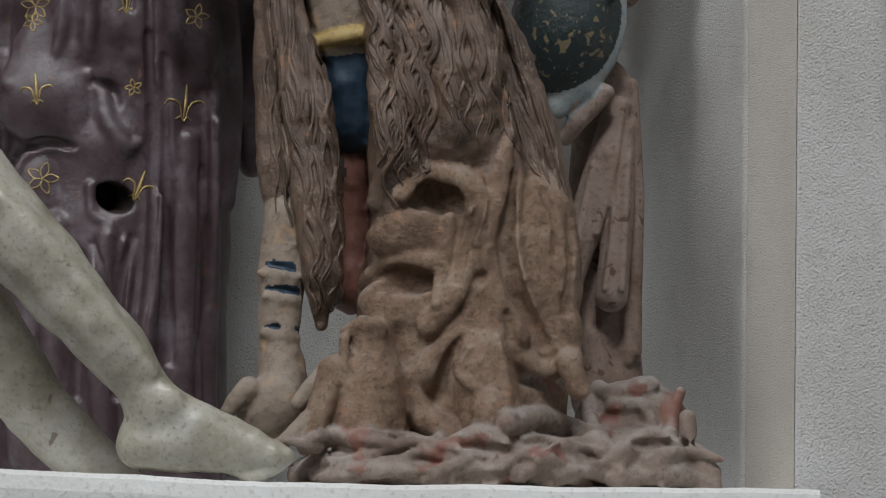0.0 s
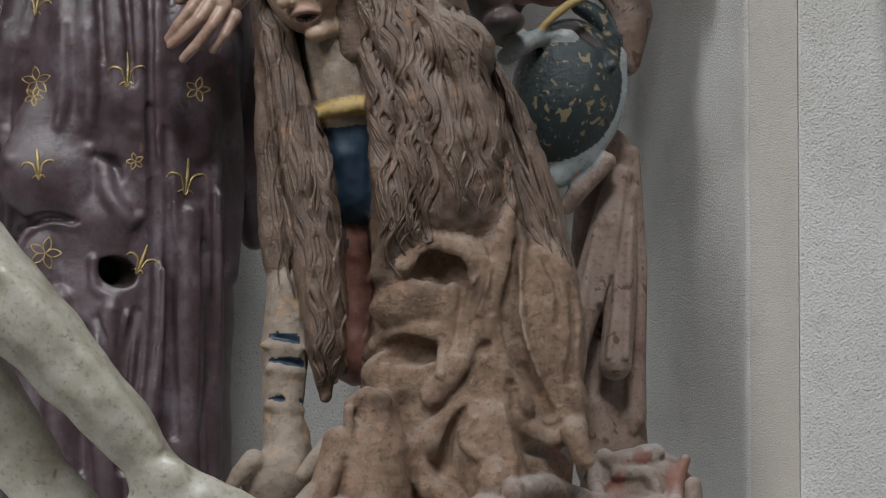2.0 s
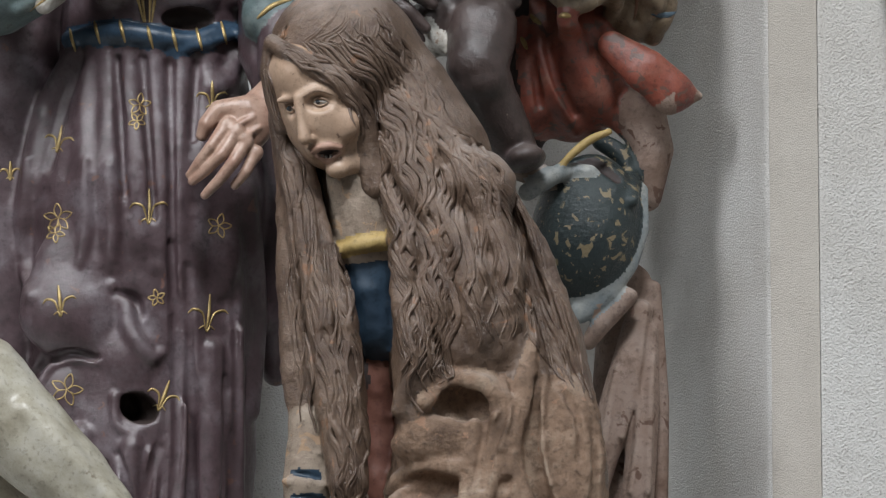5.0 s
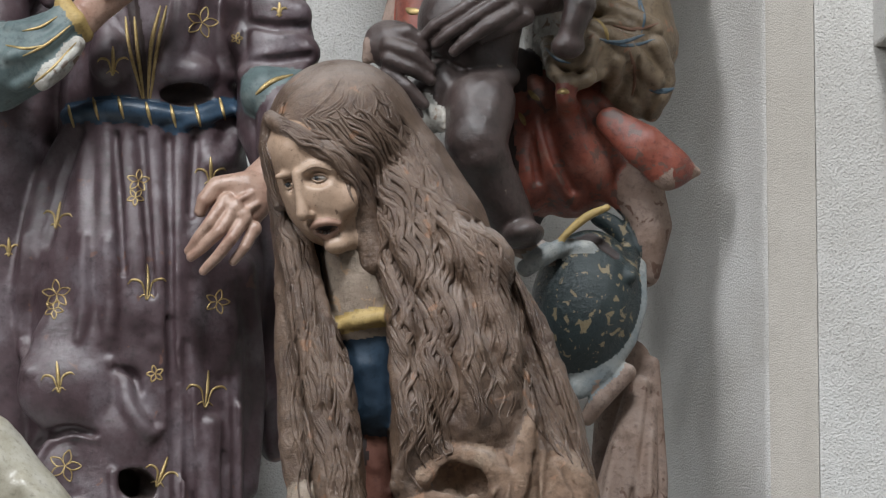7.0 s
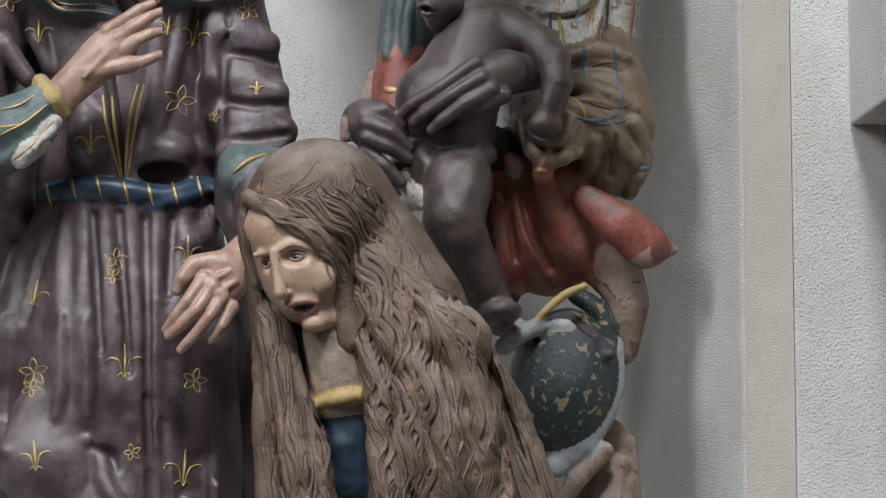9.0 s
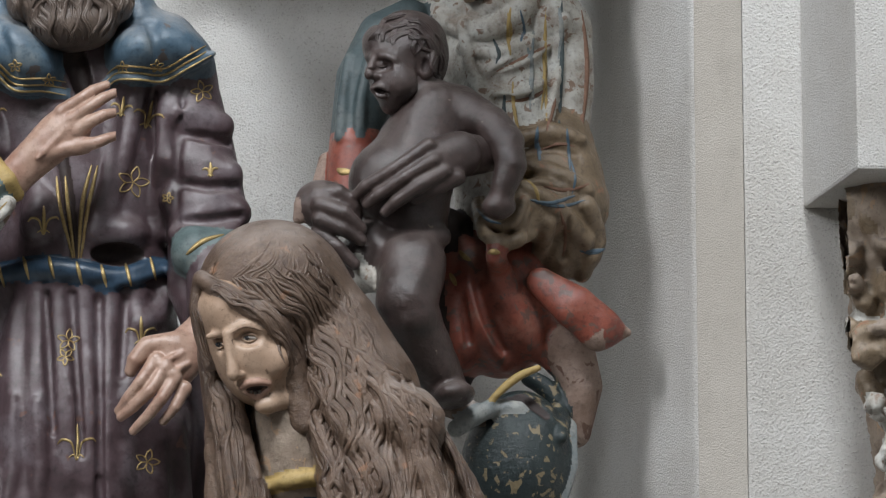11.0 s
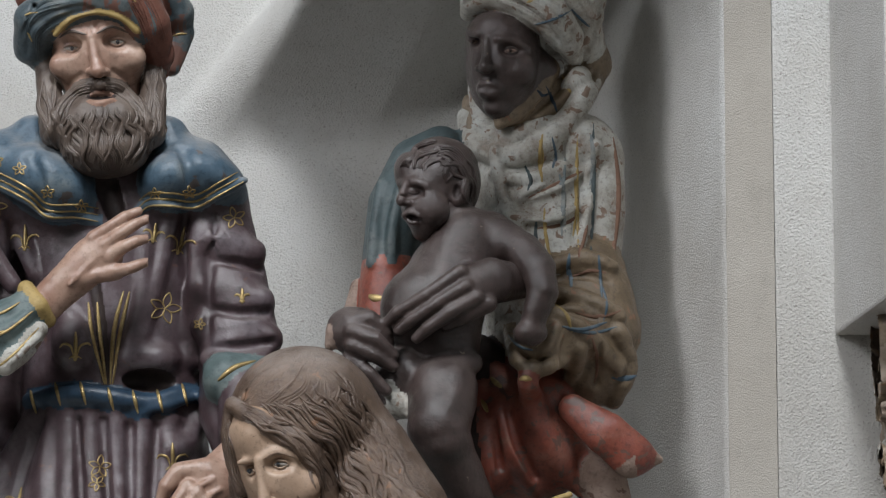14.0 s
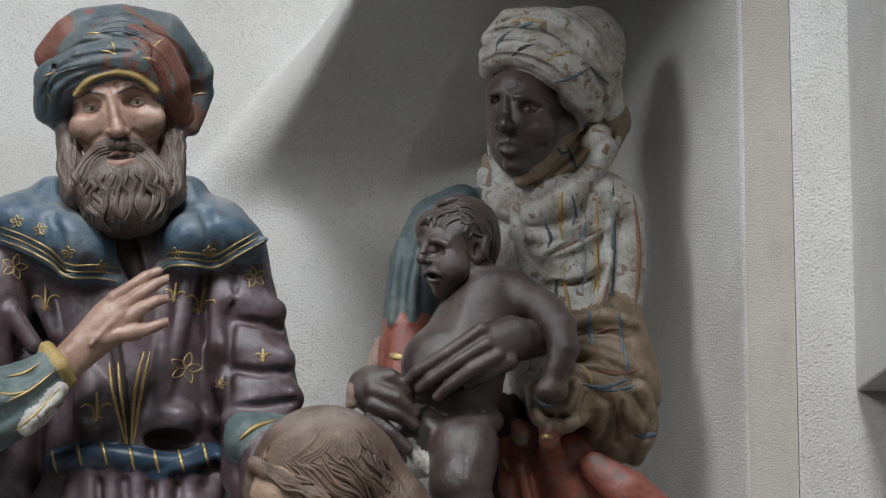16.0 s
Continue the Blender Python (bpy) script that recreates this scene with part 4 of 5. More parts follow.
for pts in ([(-613, 3049), (-605, 2987), (-581, 2899)], [(-597, 3049), (-591, 2987), (-578, 2899)], [(-550, 3069), (-566, 2997), (-571, 2899)], [(-539, 3069), (-554, 2997), (-567, 2899)]):
    man.stroke(pts, 4, GOLD, 1)
for a, b in (((-798, 3023), (-736, 3049)), ((-797, 2977), (-712, 3033)), ((-786, 2920), (-701, 3002)), ((-828, 2997), (-757, 2997))):
    man.stroke([a, ((a[0] + b[0]) / 2, (a[1] + b[1]) / 2 - 6), b], 2.6, GOLD, 1)
man.stroke([(-378, 2906), (-350, 2929), (-311, 2942)], 5, GOLD, 1)
for x, z, size, turn in ((-731, 2684, 26, -10), (-458, 2762, 28, 0), (-570, 2561, 34, 0), (-727, 2392, 30, 5), (-463, 2369, 36, -5), (-542, 2223, 30, -20), (-730, 3164, 26, 0), (-635, 2964, 28, 0),
                         (-449, 3158, 28, -15), (-336, 3059, 14, 0), (-818, 2628, 18, 0), (-497, 3174, 20, -10)):
    fleur(man, x, z, size, turn)
for x, z, size, turn in ((-731, 2546, 30, 20), (-587, 2750, 24, 10), (-592, 2720, 18, 50), (-444, 2531, 26, 0), (-554, 2402, 18, 30), (-713, 2238, 34, 0), (-475, 3038, 34, 0), (-352, 3205, 24, 30),
                         (-787, 3226, 28, 0), (-412, 3009, 12, 0), (-736, 2518, 20, 60)):
    scroll(man, x, z, size, turn)
man.finish("statue_of_bearded_man", "painted statue of a turbaned bearded man in gilded plum robe", "statue")

# ---------------------------------------------------------------- kneeling woman
mag = Sculpt((-0.47, -0.72, 1.64), (0.62, -0.10, 3.10), 0.004)
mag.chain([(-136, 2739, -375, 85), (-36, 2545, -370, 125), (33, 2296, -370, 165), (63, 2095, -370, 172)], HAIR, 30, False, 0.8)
mag.chain([(53, 2175, -375, 168), (47, 2023, -375, 185), (20, 1822, -370, 190)], CLOAK, 20, False, 0.8)
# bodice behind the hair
# Chest: dirty flaked flesh, with its shade also put into this darker paint.
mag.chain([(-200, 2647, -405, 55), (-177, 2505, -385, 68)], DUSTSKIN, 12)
mag.chain([(-171, 2473, -375, 62), (-160, 2347, -360, 62)], NAVY, 6)
mag.chain([(-165, 2316, -340, 48), (-160, 2175, -325, 48), (-160, 2055, -325, 48)], RUST, 8)
mag.laid([(-226, 2490, 11), (-191, 2496, 13), (-149, 2504, 13)], OCHRE, 4, 0.2)
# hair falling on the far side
# Dark filler added behind these locks, shade of the gap as colour.
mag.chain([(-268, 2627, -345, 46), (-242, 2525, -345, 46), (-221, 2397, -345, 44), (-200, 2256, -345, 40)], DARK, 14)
mag.chain([(-339, 2780, -400, 24), (-313, 2620, -400, 30), (-306, 2417, -400, 34), (-296, 2256, -400, 34), (-280, 2155, -400, 28)], HAIR, 12)
mag.chain([(-308, 2637, -420, 30), (-272, 2488, -440, 36), (-241, 2346, -450, 44), (-225, 2215, -450, 44), (-212, 2075, -450, 34), (-214, 1985, -440, 12)], HAIR, 12)
# hair on the near side
mag.chain([(-136, 2739, -430, 38), (-104, 2627, -450, 46), (-84, 2505, -468, 54), (-74, 2403, -480, 56), (-86, 2292, -485, 48), (-98, 2202, -482, 34), (-93, 2192, -478, 20)], HAIR, 16)
mag.chain([(-106, 2698, -410, 60), (-5, 2545, -440, 70), (20, 2417, -470, 65), (21, 2316, -480, 55)], HAIR, 20)
# cloak
mag.lump(-50, 2150, (82, 50, 55), CLOAK, 16, 10, 0.4)
mag.laid([(-75, 2216, 14), (-45, 2244, 17), (-5, 2256, 18), (41, 2241, 18), (63, 2190, 16)], CLOAK, 8, 0.0)
mag.lump(-1, 2210, (58, 34, 26), CLOAK, 10, -5, 0.45, True)
mag.lump(-74, 2020, (72, 50, 45), CLOAK, 14, 0, 0.4)
mag.laid([(-138, 2055, 13), (-110, 2087, 15), (-65, 2103, 16), (-14, 2097, 16)], CLOAK, 8, 0.0)
mag.lump(-64, 2063, (64, 26, 24), CLOAK, 10, 5, 0.45, True)
for pts in ([(59, 2185, 18), (49, 2115, 22), (26, 2045, 24), (-19, 1985, 24)], [(116, 2327, 9), (96, 2226, 20), (73, 2125, 22), (96, 2035, 24), (131, 1965, 26)],
            [(11, 2175, 10), (3, 2095, 13), (-9, 2025, 12)], [(136, 2256, 6), (126, 2165, 11), (146, 2055, 12), (191, 1965, 12)], [(191, 2256, 6), (206, 2135, 11), (196, 2015, 12)],
            [(61, 2256, 6), (71, 2206, 10), (59, 2135, 10)], [(231, 2176, 14), (249, 2075, 16), (246, 1955, 16)]):
    mag.laid(pts, CLOAK, 6, 0.1)
mag.lump(176, 2115, (62, 150, 40), CLOAK, 16, 4, 0.5)
mag.lump(203, 1975, (45, 60, 35), CLOAK, 12, 0, 0.5)
for pts in ([(121, 2256, 8), (111, 2135, 16), (131, 2045, 18), (176, 1955, 14)], [(69, 2075, 10), (41, 1995, 20), (48, 1963, 20)], [(71, 2216, 6), (41, 2135, 9), (26, 2065, 9)],
            [(221, 2256, 5), (226, 2135, 9), (221, 2015, 9)], [(151, 2256, 5), (191, 2196, 7), (201, 2115, 6)], [(118, 2004, 10), (123, 1944, 12), (149, 1914, 10)],
            [(-91, 1921, 8), (-141, 1860, 12), (-170, 1800, 10)], [(-61, 1871, 8), (-70, 1821, 12), (-50, 1781, 10)], [(124, 1874, 9), (120, 1804, 12)]):
    mag.laid(pts, CLOAK, 5, 0.0, True)
mag.laid([(62, 2043, 22), (28, 1962, 26), (-36, 1901, 28), (-120, 1840, 30), (-179, 1780, 28)], CLOAK, 10, 0.1)
mag.laid([(46, 1973, 8), (9, 1912, 15), (-10, 1852, 12)], CLOAK, 8, 0.1, True)
mag.chain([(-132, 1948, -525, 46), (-129, 1880, -530, 58), (-140, 1790, -530, 74)], CLOAK, 22)
mag.laid([(-170, 1970, 12), (-142, 1985, 14), (-110, 1976, 12)], CLOAK, 8, 0.2)
mag.laid([(-172, 1960, 10), (-176, 1880, 13), (-205, 1799, 14)], CLOAK, 8, 0.2)
mag.chain([(80, 2003, -500, 32), (69, 1903, -520, 48), (100, 1793, -520, 62)], CLOAK, 20)
mag.laid([(48, 1943, 9), (34, 1902, 12), (69, 1863, 12), (70, 1803, 12)], CLOAK, 6, 0.1)
mag.laid([(98, 1963, 8), (114, 1883, 11), (110, 1793, 11)], CLOAK, 6, 0.2)
mag.laid([(-46, 1861, 16), (-30, 1822, 22), (20, 1792, 24)], CLOAK, 8, -0.2)
mag.laid([(123, 1944, 18), (179, 1909, 20), (234, 1930, 18)], CLOAK, 8, 0.0)
mag.laid([(144, 1892, 8), (199, 1885, 12), (219, 1875, 8)], DUSTY, 8, 0.2, True)
mag.laid([(224, 1925, 22), (244, 1875, 18)], CLOAK, 8, 0.0)
mag.lump(85, 1828, (32, 44, 30), CLOAK, 10)
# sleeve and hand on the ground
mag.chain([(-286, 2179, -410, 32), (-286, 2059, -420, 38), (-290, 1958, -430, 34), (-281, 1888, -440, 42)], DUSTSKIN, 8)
for x, z in ((-294, 2087), (-284, 2045), (-287, 1978)):
    # Cuff crease, its darkness given by navy paint in the groove.
    mag.laid([(x - 25, z + 2, 5), (x, z, 7), (x + 28, z - 5, 4)], NAVY, 4, 0.1, True)
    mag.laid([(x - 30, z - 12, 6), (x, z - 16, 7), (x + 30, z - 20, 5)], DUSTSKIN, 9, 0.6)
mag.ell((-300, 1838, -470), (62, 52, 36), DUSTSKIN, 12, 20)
finger(mag, [(-341, 1867, -490, 20), (-365, 1845, -500, 17), (-378, 1829, -500, 14)], DUSTSKIN)
finger(mag, [(-201, 1899, -500, 22), (-231, 1869, -520, 17), (-252, 1844, -530, 13)], DUSTSKIN)
finger(mag, [(-191, 1909, -560, 24), (-215, 1829, -590, 22), (-239, 1769, -600, 17)], CLOAK)
finger(mag, [(-235, 1814, -590, 18), (-264, 1787, -600, 16), (-287, 1768, -600, 13)], DUSTSKIN)
# crumpled hem on the ledge
mag.ell((-89, 1716, -420), (170, 60, 200), DUSTY, 20)
mag.ell((101, 1733, -400), (180, 65, 220), DUSTY, 20)
mag.ell((311, 1736, -330), (170, 75, 170), DUSTY, 20)
mag.ell((340, 1816, -260), (100, 75, 90), DUSTY, 20)
for pts in ([(-248, 1704, 20), (-199, 1749, 18), (-119, 1760, 16), (-19, 1762, 15), (41, 1773, 14)], [(-158, 1710, 16), (-79, 1731, 16), (-9, 1712, 18)],
            [(-218, 1719, 14), (-139, 1730, 13), (-59, 1746, 12)], [(21, 1712, 16), (36, 1772, 16), (70, 1795, 17), (111, 1768, 15), (91, 1713, 18)],
            [(120, 1814, 20), (180, 1824, 20), (250, 1795, 20), (280, 1776, 16)], [(141, 1724, 18), (181, 1764, 17), (240, 1775, 16), (290, 1796, 15)],
            [(181, 1705, 14), (261, 1735, 14), (311, 1716, 13)], [(279, 1876, 18), (309, 1866, 18), (349, 1877, 20), (369, 1887, 16)],
            [(305, 1846, 14), (350, 1847, 14), (370, 1822, 14)], [(424, 1873, 8), (410, 1837, 12), (405, 1797, 13)], [(330, 1766, 20), (370, 1792, 18), (410, 1767, 17), (371, 1747, 16)],
            [(311, 1716, 18), (401, 1727, 18), (481, 1708, 18)], [(435, 1828, 14), (445, 1768, 16), (481, 1728, 16)], [(259, 1865, 14), (270, 1806, 14), (321, 1746, 14)]):
    mag.laid(pts, DUSTY, 7, 0.0)
rng = random.Random(12)
for i in range(34):
    x, z = rng.uniform(-240, 470), rng.uniform(1705, 1790)
    a, l = rng.uniform(-0.9, 0.9), rng.uniform(30, 70)
    mag.laid([(x - l * math.cos(a), z - l * 0.5 * math.sin(a), 7), (x, z + rng.uniform(-12, 12), 11), (x + l * math.cos(a), z + l * 0.5 * math.sin(a), 7)], DUSTY, 5, 0.1, rng.random() < 0.4)
for pts in ([(-137, 2749, 12), (-106, 2627, 20), (-36, 2520, 22), (10, 2423, 24), (24, 2332, 16)], [(-56, 2698, 12), (25, 2596, 24), (65, 2474, 24), (80, 2363, 16)],
            [(-106, 2505, 10), (-121, 2413, 18), (-96, 2302, 18), (-126, 2202, 10)], [(75, 2586, 10), (135, 2464, 20), (175, 2332, 20), (214, 2222, 10)]):
    mag.laid(pts, HAIR, 16, 0.25)
for pts in ([(-91, 2739, 6), (-35, 2616, 12), (15, 2525, 12), (55, 2403, 8)], [(-136, 2627, 6), (-81, 2505, 12), (-86, 2413, 12), (-46, 2292, 8)], [(35, 2637, 6), (100, 2504, 12), (125, 2373, 10), (160, 2262, 6)],
            [(-267, 2546, 5), (-237, 2424, 9), (-227, 2303, 8)]):
    mag.laid(pts, HAIR, 14, 0.2, True)
mag.lump(25, 2611, (60, 50, 34), HAIR, 20, -30, 0.5)
mag.rough((36, 60, 70), 2.6, 5)
mag.rough(26, 2.4, 55)
mag.rough(13, 1.5, 6)
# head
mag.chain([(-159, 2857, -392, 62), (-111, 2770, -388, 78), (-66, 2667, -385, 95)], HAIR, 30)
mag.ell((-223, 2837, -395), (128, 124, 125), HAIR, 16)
mag.skin()
face = Sculpt((-0.38, -0.64, 2.47), (-0.10, -0.32, 2.86), 0.0022)
face.ell((-271, 2742, -440), (62, 108, 86), PALE, 10, 18)
face.ell((-298, 2800, -448), (58, 60, 80), PALE, 14, 18)
face.ell((-221, 2708, -430), (42, 62, 64), PALE, 16, 10)
face.chain([(-182, 2680, -410, 28), (-200, 2646, -445, 22), (-229, 2638, -470, 18)], PALE, 16)
# Neck in the same dirty paint, which also carries its shade.
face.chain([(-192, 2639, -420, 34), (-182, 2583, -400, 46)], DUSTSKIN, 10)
face.lump(-265, 2755, (26, 15, 15), PALE, 10, 6, 0.0, True)
face.lump(-318, 2743, (15, 14, 14), PALE, 9, 0, 0.0, True)
face.laid([(-299, 2763, 5), (-271, 2777, 7), (-235, 2767, 5)], PALE, 9, 0.1)
face.laid([(-337, 2757, 5), (-319, 2761, 6)], PALE, 8, 0.1)
face.lump(-264, 2754, (14, 10, 10), PALE, 4, 0, 0.35)
face.lump(-317, 2742, (8, 9, 9), PALE, 4, 0, 0.35)
face.nose((-305, 2761), (-292, 2689), 14, PALE, (1.0,), 1.5)
face.lump(-223, 2714, (28, 26, 16), PALE, 16, 0, 0.4)
face.lump(-255, 2669, (30, 16, 18), PALE, 12, 8, 0.4)
face.lump(-233, 2632, (18, 12, 14), PALE, 12, 8, 0.5)
face.lump(-251, 2660, (19, 6.5, 14), DARK, 3, 12, 0.1, True)
face.laid([(-278, 2664, 3), (-265, 2672, 5), (-245, 2674, 5), (-227, 2671, 3)], LIPS, 4, 0.0)
face.laid([(-269, 2654, 3), (-251, 2648, 5), (-229, 2660, 3)], LIPS, 5, 0.1)
face.chain([(-351, 2862, -478, 14), (-322, 2843, -508, 15), (-286, 2820, -520, 17), (-248, 2800, -512, 20), (-215, 2775, -494, 24), (-190, 2726, -470, 24), (-177, 2665, -450, 26), (-164, 2603, -440, 28)], HAIR, 8)
face.chain([(-355, 2849, -470, 12), (-361, 2808, -462, 11), (-350, 2757, -455, 12), (-334, 2706, -450, 12)], HAIR, 6)
face.rough(18, 0.8, 34)
face.skin()
face.eye(-264, 2754, 14, 5.5, PALE, IRIS, EYEWHITE, 1, -4)
face.eye(-317, 2742, 8, 6, PALE, IRIS, EYEWHITE, 0, -2)
face.stroke([(-296, 2763), (-271, 2775), (-239, 2767)], 2, CLOAK, 0.3)
for x, z in ((-261, 2656), (-253, 2654), (-245, 2656)):
    face.bead(x, z, 3.5, 4, EYEWHITE, 3)
rng = random.Random(3)
face.locks([(-351, 2870), (-294, 2844), (-233, 2813), (-182, 2757), (-152, 2664)], [(-348, 2847), (-299, 2816), (-248, 2782), (-211, 2736), (-196, 2665)], 14, 3.6, 4, HAIR, 2.5, 0.3, 1, rng)
face.locks([(-357, 2855), (-369, 2808), (-356, 2752), (-336, 2701)], [(-346, 2849), (-352, 2808), (-342, 2757), (-324, 2701)], 4, 3.2, 1.5, HAIR, 2, 0.3, 0.5, rng)
mag.absorb(face)
rng = random.Random(9)
mag.locks([(-228, 2950), (-258, 2898), (-299, 2868), (-268, 2832)], [(-157, 2934), (-157, 2872), (-177, 2831), (-177, 2770)], 16, 3.4, 3, HAIR, 2.0, 0.3, 0, rng, 3, 0.8)
mag.locks([(-324, 2857), (-283, 2826), (-222, 2790), (-178, 2709), (-158, 2627), (-144, 2525), (-128, 2438), (-120, 2347), (-120, 2256), (-105, 2175)],
          [(-218, 2898), (-162, 2857), (-106, 2780), (-66, 2708), (-35, 2627), (-26, 2545), (-20, 2458), (-20, 2367), (-30, 2276), (-40, 2256)], 66, 4.6, 9, HAIR, 7.0, 0.3, 2.5, rng)
mag.locks([(-208, 2893), (-147, 2831), (-86, 2739), (-25, 2627), (-10, 2488), (0, 2387), (10, 2296)],
          [(-137, 2883), (-91, 2811), (-35, 2718), (55, 2637), (101, 2499), (121, 2397), (131, 2316)], 54, 4.6, 7, HAIR, 5.0, 0.3, 2.0, rng)
mag.locks([(-25, 2667), (55, 2545), (91, 2417), (121, 2316), (151, 2256)], [(15, 2667), (106, 2555), (151, 2438), (196, 2317), (231, 2196)], 36, 4.0, 4, HAIR, 2.5, 0.3, 1.5, rng)
mag.locks([(-319, 2904), (-344, 2863), (-359, 2811), (-339, 2709), (-323, 2600), (-317, 2417), (-311, 2256), (-290, 2155)],
          [(-304, 2883), (-324, 2857), (-339, 2827), (-318, 2668), (-282, 2600), (-271, 2417), (-255, 2256), (-250, 2115)], 24, 4.4, 6, HAIR, 6.5, 0.3, 2, rng)
mag.locks([(-292, 2559), (-276, 2417), (-261, 2276), (-235, 2135), (-230, 2025), (-225, 1989)], [(-252, 2559), (-211, 2417), (-195, 2296), (-180, 2155), (-182, 2045), (-190, 1975)], 30, 4.6, 7, HAIR, 5.0, 0.3, 2, rng)
mag.locks([(-187, 2939), (-131, 2857), (-86, 2749), (-25, 2647), (35, 2545)], [(-155, 2924), (-91, 2816), (-30, 2713), (45, 2642), (101, 2555)], 22, 5.4, 7, HAIR, 5, 0.3, 2.5, rng)
mag.finish("statue_of_kneeling_woman", "worn painted statue of a kneeling woman with long wavy brown hair", "statue")

# ---------------------------------------------------------------- turbaned woman
wom = Sculpt((-0.26, -0.36, 1.62), (0.52, 0.34, 3.82), 0.004)
wom.chain([(176, 3319, 80, 105), (210, 3172, 80, 125), (229, 2985, 80, 125)], CLOTH, 20, False, 0.8)
wom.ell((273, 3329, 70), (72, 70, 75), CLOTH, 20)
wom.chain([(309, 3319, 60, 46), (313, 3224, 50, 44), (307, 3151, 50, 44)], CLOTH, 10)
wom.chain([(286, 3099, 40, 74), (306, 2995, 20, 78), (295, 2923, 20, 66)], BROWNCLOTH, 8)
wom.chain([(280, 2995, -20, 60), (204, 2980, -90, 52)], BROWNCLOTH, 10)
for pts in ([(230, 3120, 16), (281, 3130, 18), (332, 3115, 14)], [(210, 3068, 14), (271, 3058, 18), (342, 3026, 16)], [(230, 3026, 14), (280, 2995, 18), (340, 2933, 18)],
            [(341, 2995, 16), (361, 2933, 18), (330, 2872, 18)], [(148, 2996, 12), (158, 2944, 14), (198, 2928, 14), (239, 2944, 12)], [(153, 2970, 10), (204, 2964, 12), (229, 3006, 10)],
            [(270, 2964, 14), (259, 2913, 14), (228, 2872, 12)]):
    wom.laid(pts, BROWNCLOTH, 6, 0.1)
for pts in ([(220, 3091, 6), (281, 3099, 7), (322, 3089, 6)], [(230, 3037, 6), (301, 3021, 8)], [(310, 2969, 8), (300, 2902, 9)], [(250, 2985, 7), (239, 2933, 8)]):
    wom.laid(pts, BROWNCLOTH, 6, 0.0, True)
# scarf and folds on the chest
for pts in ([(68, 3393, 18), (88, 3340, 22), (160, 3319, 24), (232, 3361, 24), (284, 3440, 24)], [(84, 3446, 14), (94, 3382, 18), (150, 3356, 20), (222, 3398, 20), (274, 3467, 22)],
            [(89, 3457, 12), (104, 3404, 14), (161, 3388, 16), (223, 3435, 16)], [(119, 3288, 14), (180, 3277, 16), (242, 3298, 14)], [(170, 3246, 14), (221, 3261, 15), (273, 3293, 12)],
            [(129, 3214, 13), (200, 3198, 14), (272, 3219, 12)], [(304, 3340, 12), (288, 3245, 13), (271, 3151, 13)], [(119, 3330, 12), (139, 3225, 14), (180, 3151, 13)]):
    wom.laid(pts, CLOTH, 5, 0.0)
for pts in ([(180, 3243, 6), (232, 3272, 7), (273, 3293, 5)], [(180, 3188, 6), (241, 3195, 7), (267, 3212, 5)], [(261, 3162, 6), (283, 3245, 7), (309, 3319, 5)]):
    wom.laid(pts, CLOTH, 6, 0.3, True)
wom.rough((30, 50, 44), 3.0, 7)
wom.rough(14, 1.6, 8)
# head
# grip on the child
wom.chain([(163, 3089, -165, 32), (112, 3089, -205, 42), (68, 3074, -222, 42)], DARKSKIN, 10, False, 0.7)
for pts in ([(57, 3105, -240, 14), (-4, 3063, -248, 12), (-55, 3032, -235, 12), (-72, 3015, -225, 10)], [(67, 3079, -245, 14), (16, 3048, -252, 12), (-33, 3015, -240, 12), (-53, 2998, -230, 10)],
            [(87, 3058, -242, 14), (41, 3032, -250, 14), (-3, 3001, -240, 12), (-21, 2984, -230, 10)], [(108, 3047, -230, 16), (67, 3025, -235, 13), (31, 3006, -225, 10)]):
    finger(wom, pts, DARKSKIN)
wom.ell((-122, 2991, -200), (62, 46, 34), DARKSKIN, 10, -25)
for pts in ([(-137, 2996, -225, 17), (-96, 2981, -235, 15), (-64, 2953, -225, 11)], [(-137, 2970, -225, 16), (-96, 2953, -230, 14), (-64, 2932, -222, 11)], [(-142, 2945, -215, 15), (-106, 2919, -222, 13), (-76, 2888, -215, 11)],
            [(-142, 3012, -215, 18), (-106, 3019, -220, 16), (-76, 2996, -215, 12)]):
    finger(wom, pts, DARKSKIN)
wom.chain([(-147, 3025, -200, 14), (-172, 2996, -205, 13), (-177, 2970, -200, 10)], ROSE, 5)
# mantle behind the child
wom.chain([(22, 3332, 60, 44), (-23, 3304, 50, 50), (-55, 3225, 40, 56), (-71, 3121, 30, 50)], TEAL, 10)
wom.laid([(-86, 3267, 10), (-96, 3194, 12), (-101, 3121, 12)], TEAL, 6, 0.0)
wom.laid([(-50, 3267, 8), (-64, 3194, 11), (-68, 3121, 11)], TEAL, 5, 0.0)
wom.chain([(-71, 3100, 25, 52), (-76, 3017, 20, 52)], RED, 6)
wom.chain([(-127, 3079, 40, 14), (-137, 3027, 40, 18)], ROSE, 8)
# red skirt
wom.ell((188, 2820, 40), (105, 140, 90), RED, 14)
# Dark brown mass added beside the red folds to stand for shade.
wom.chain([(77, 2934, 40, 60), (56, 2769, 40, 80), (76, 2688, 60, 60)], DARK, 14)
wom.ell((116, 2749, 40), (55, 70, 80), RED, 14)
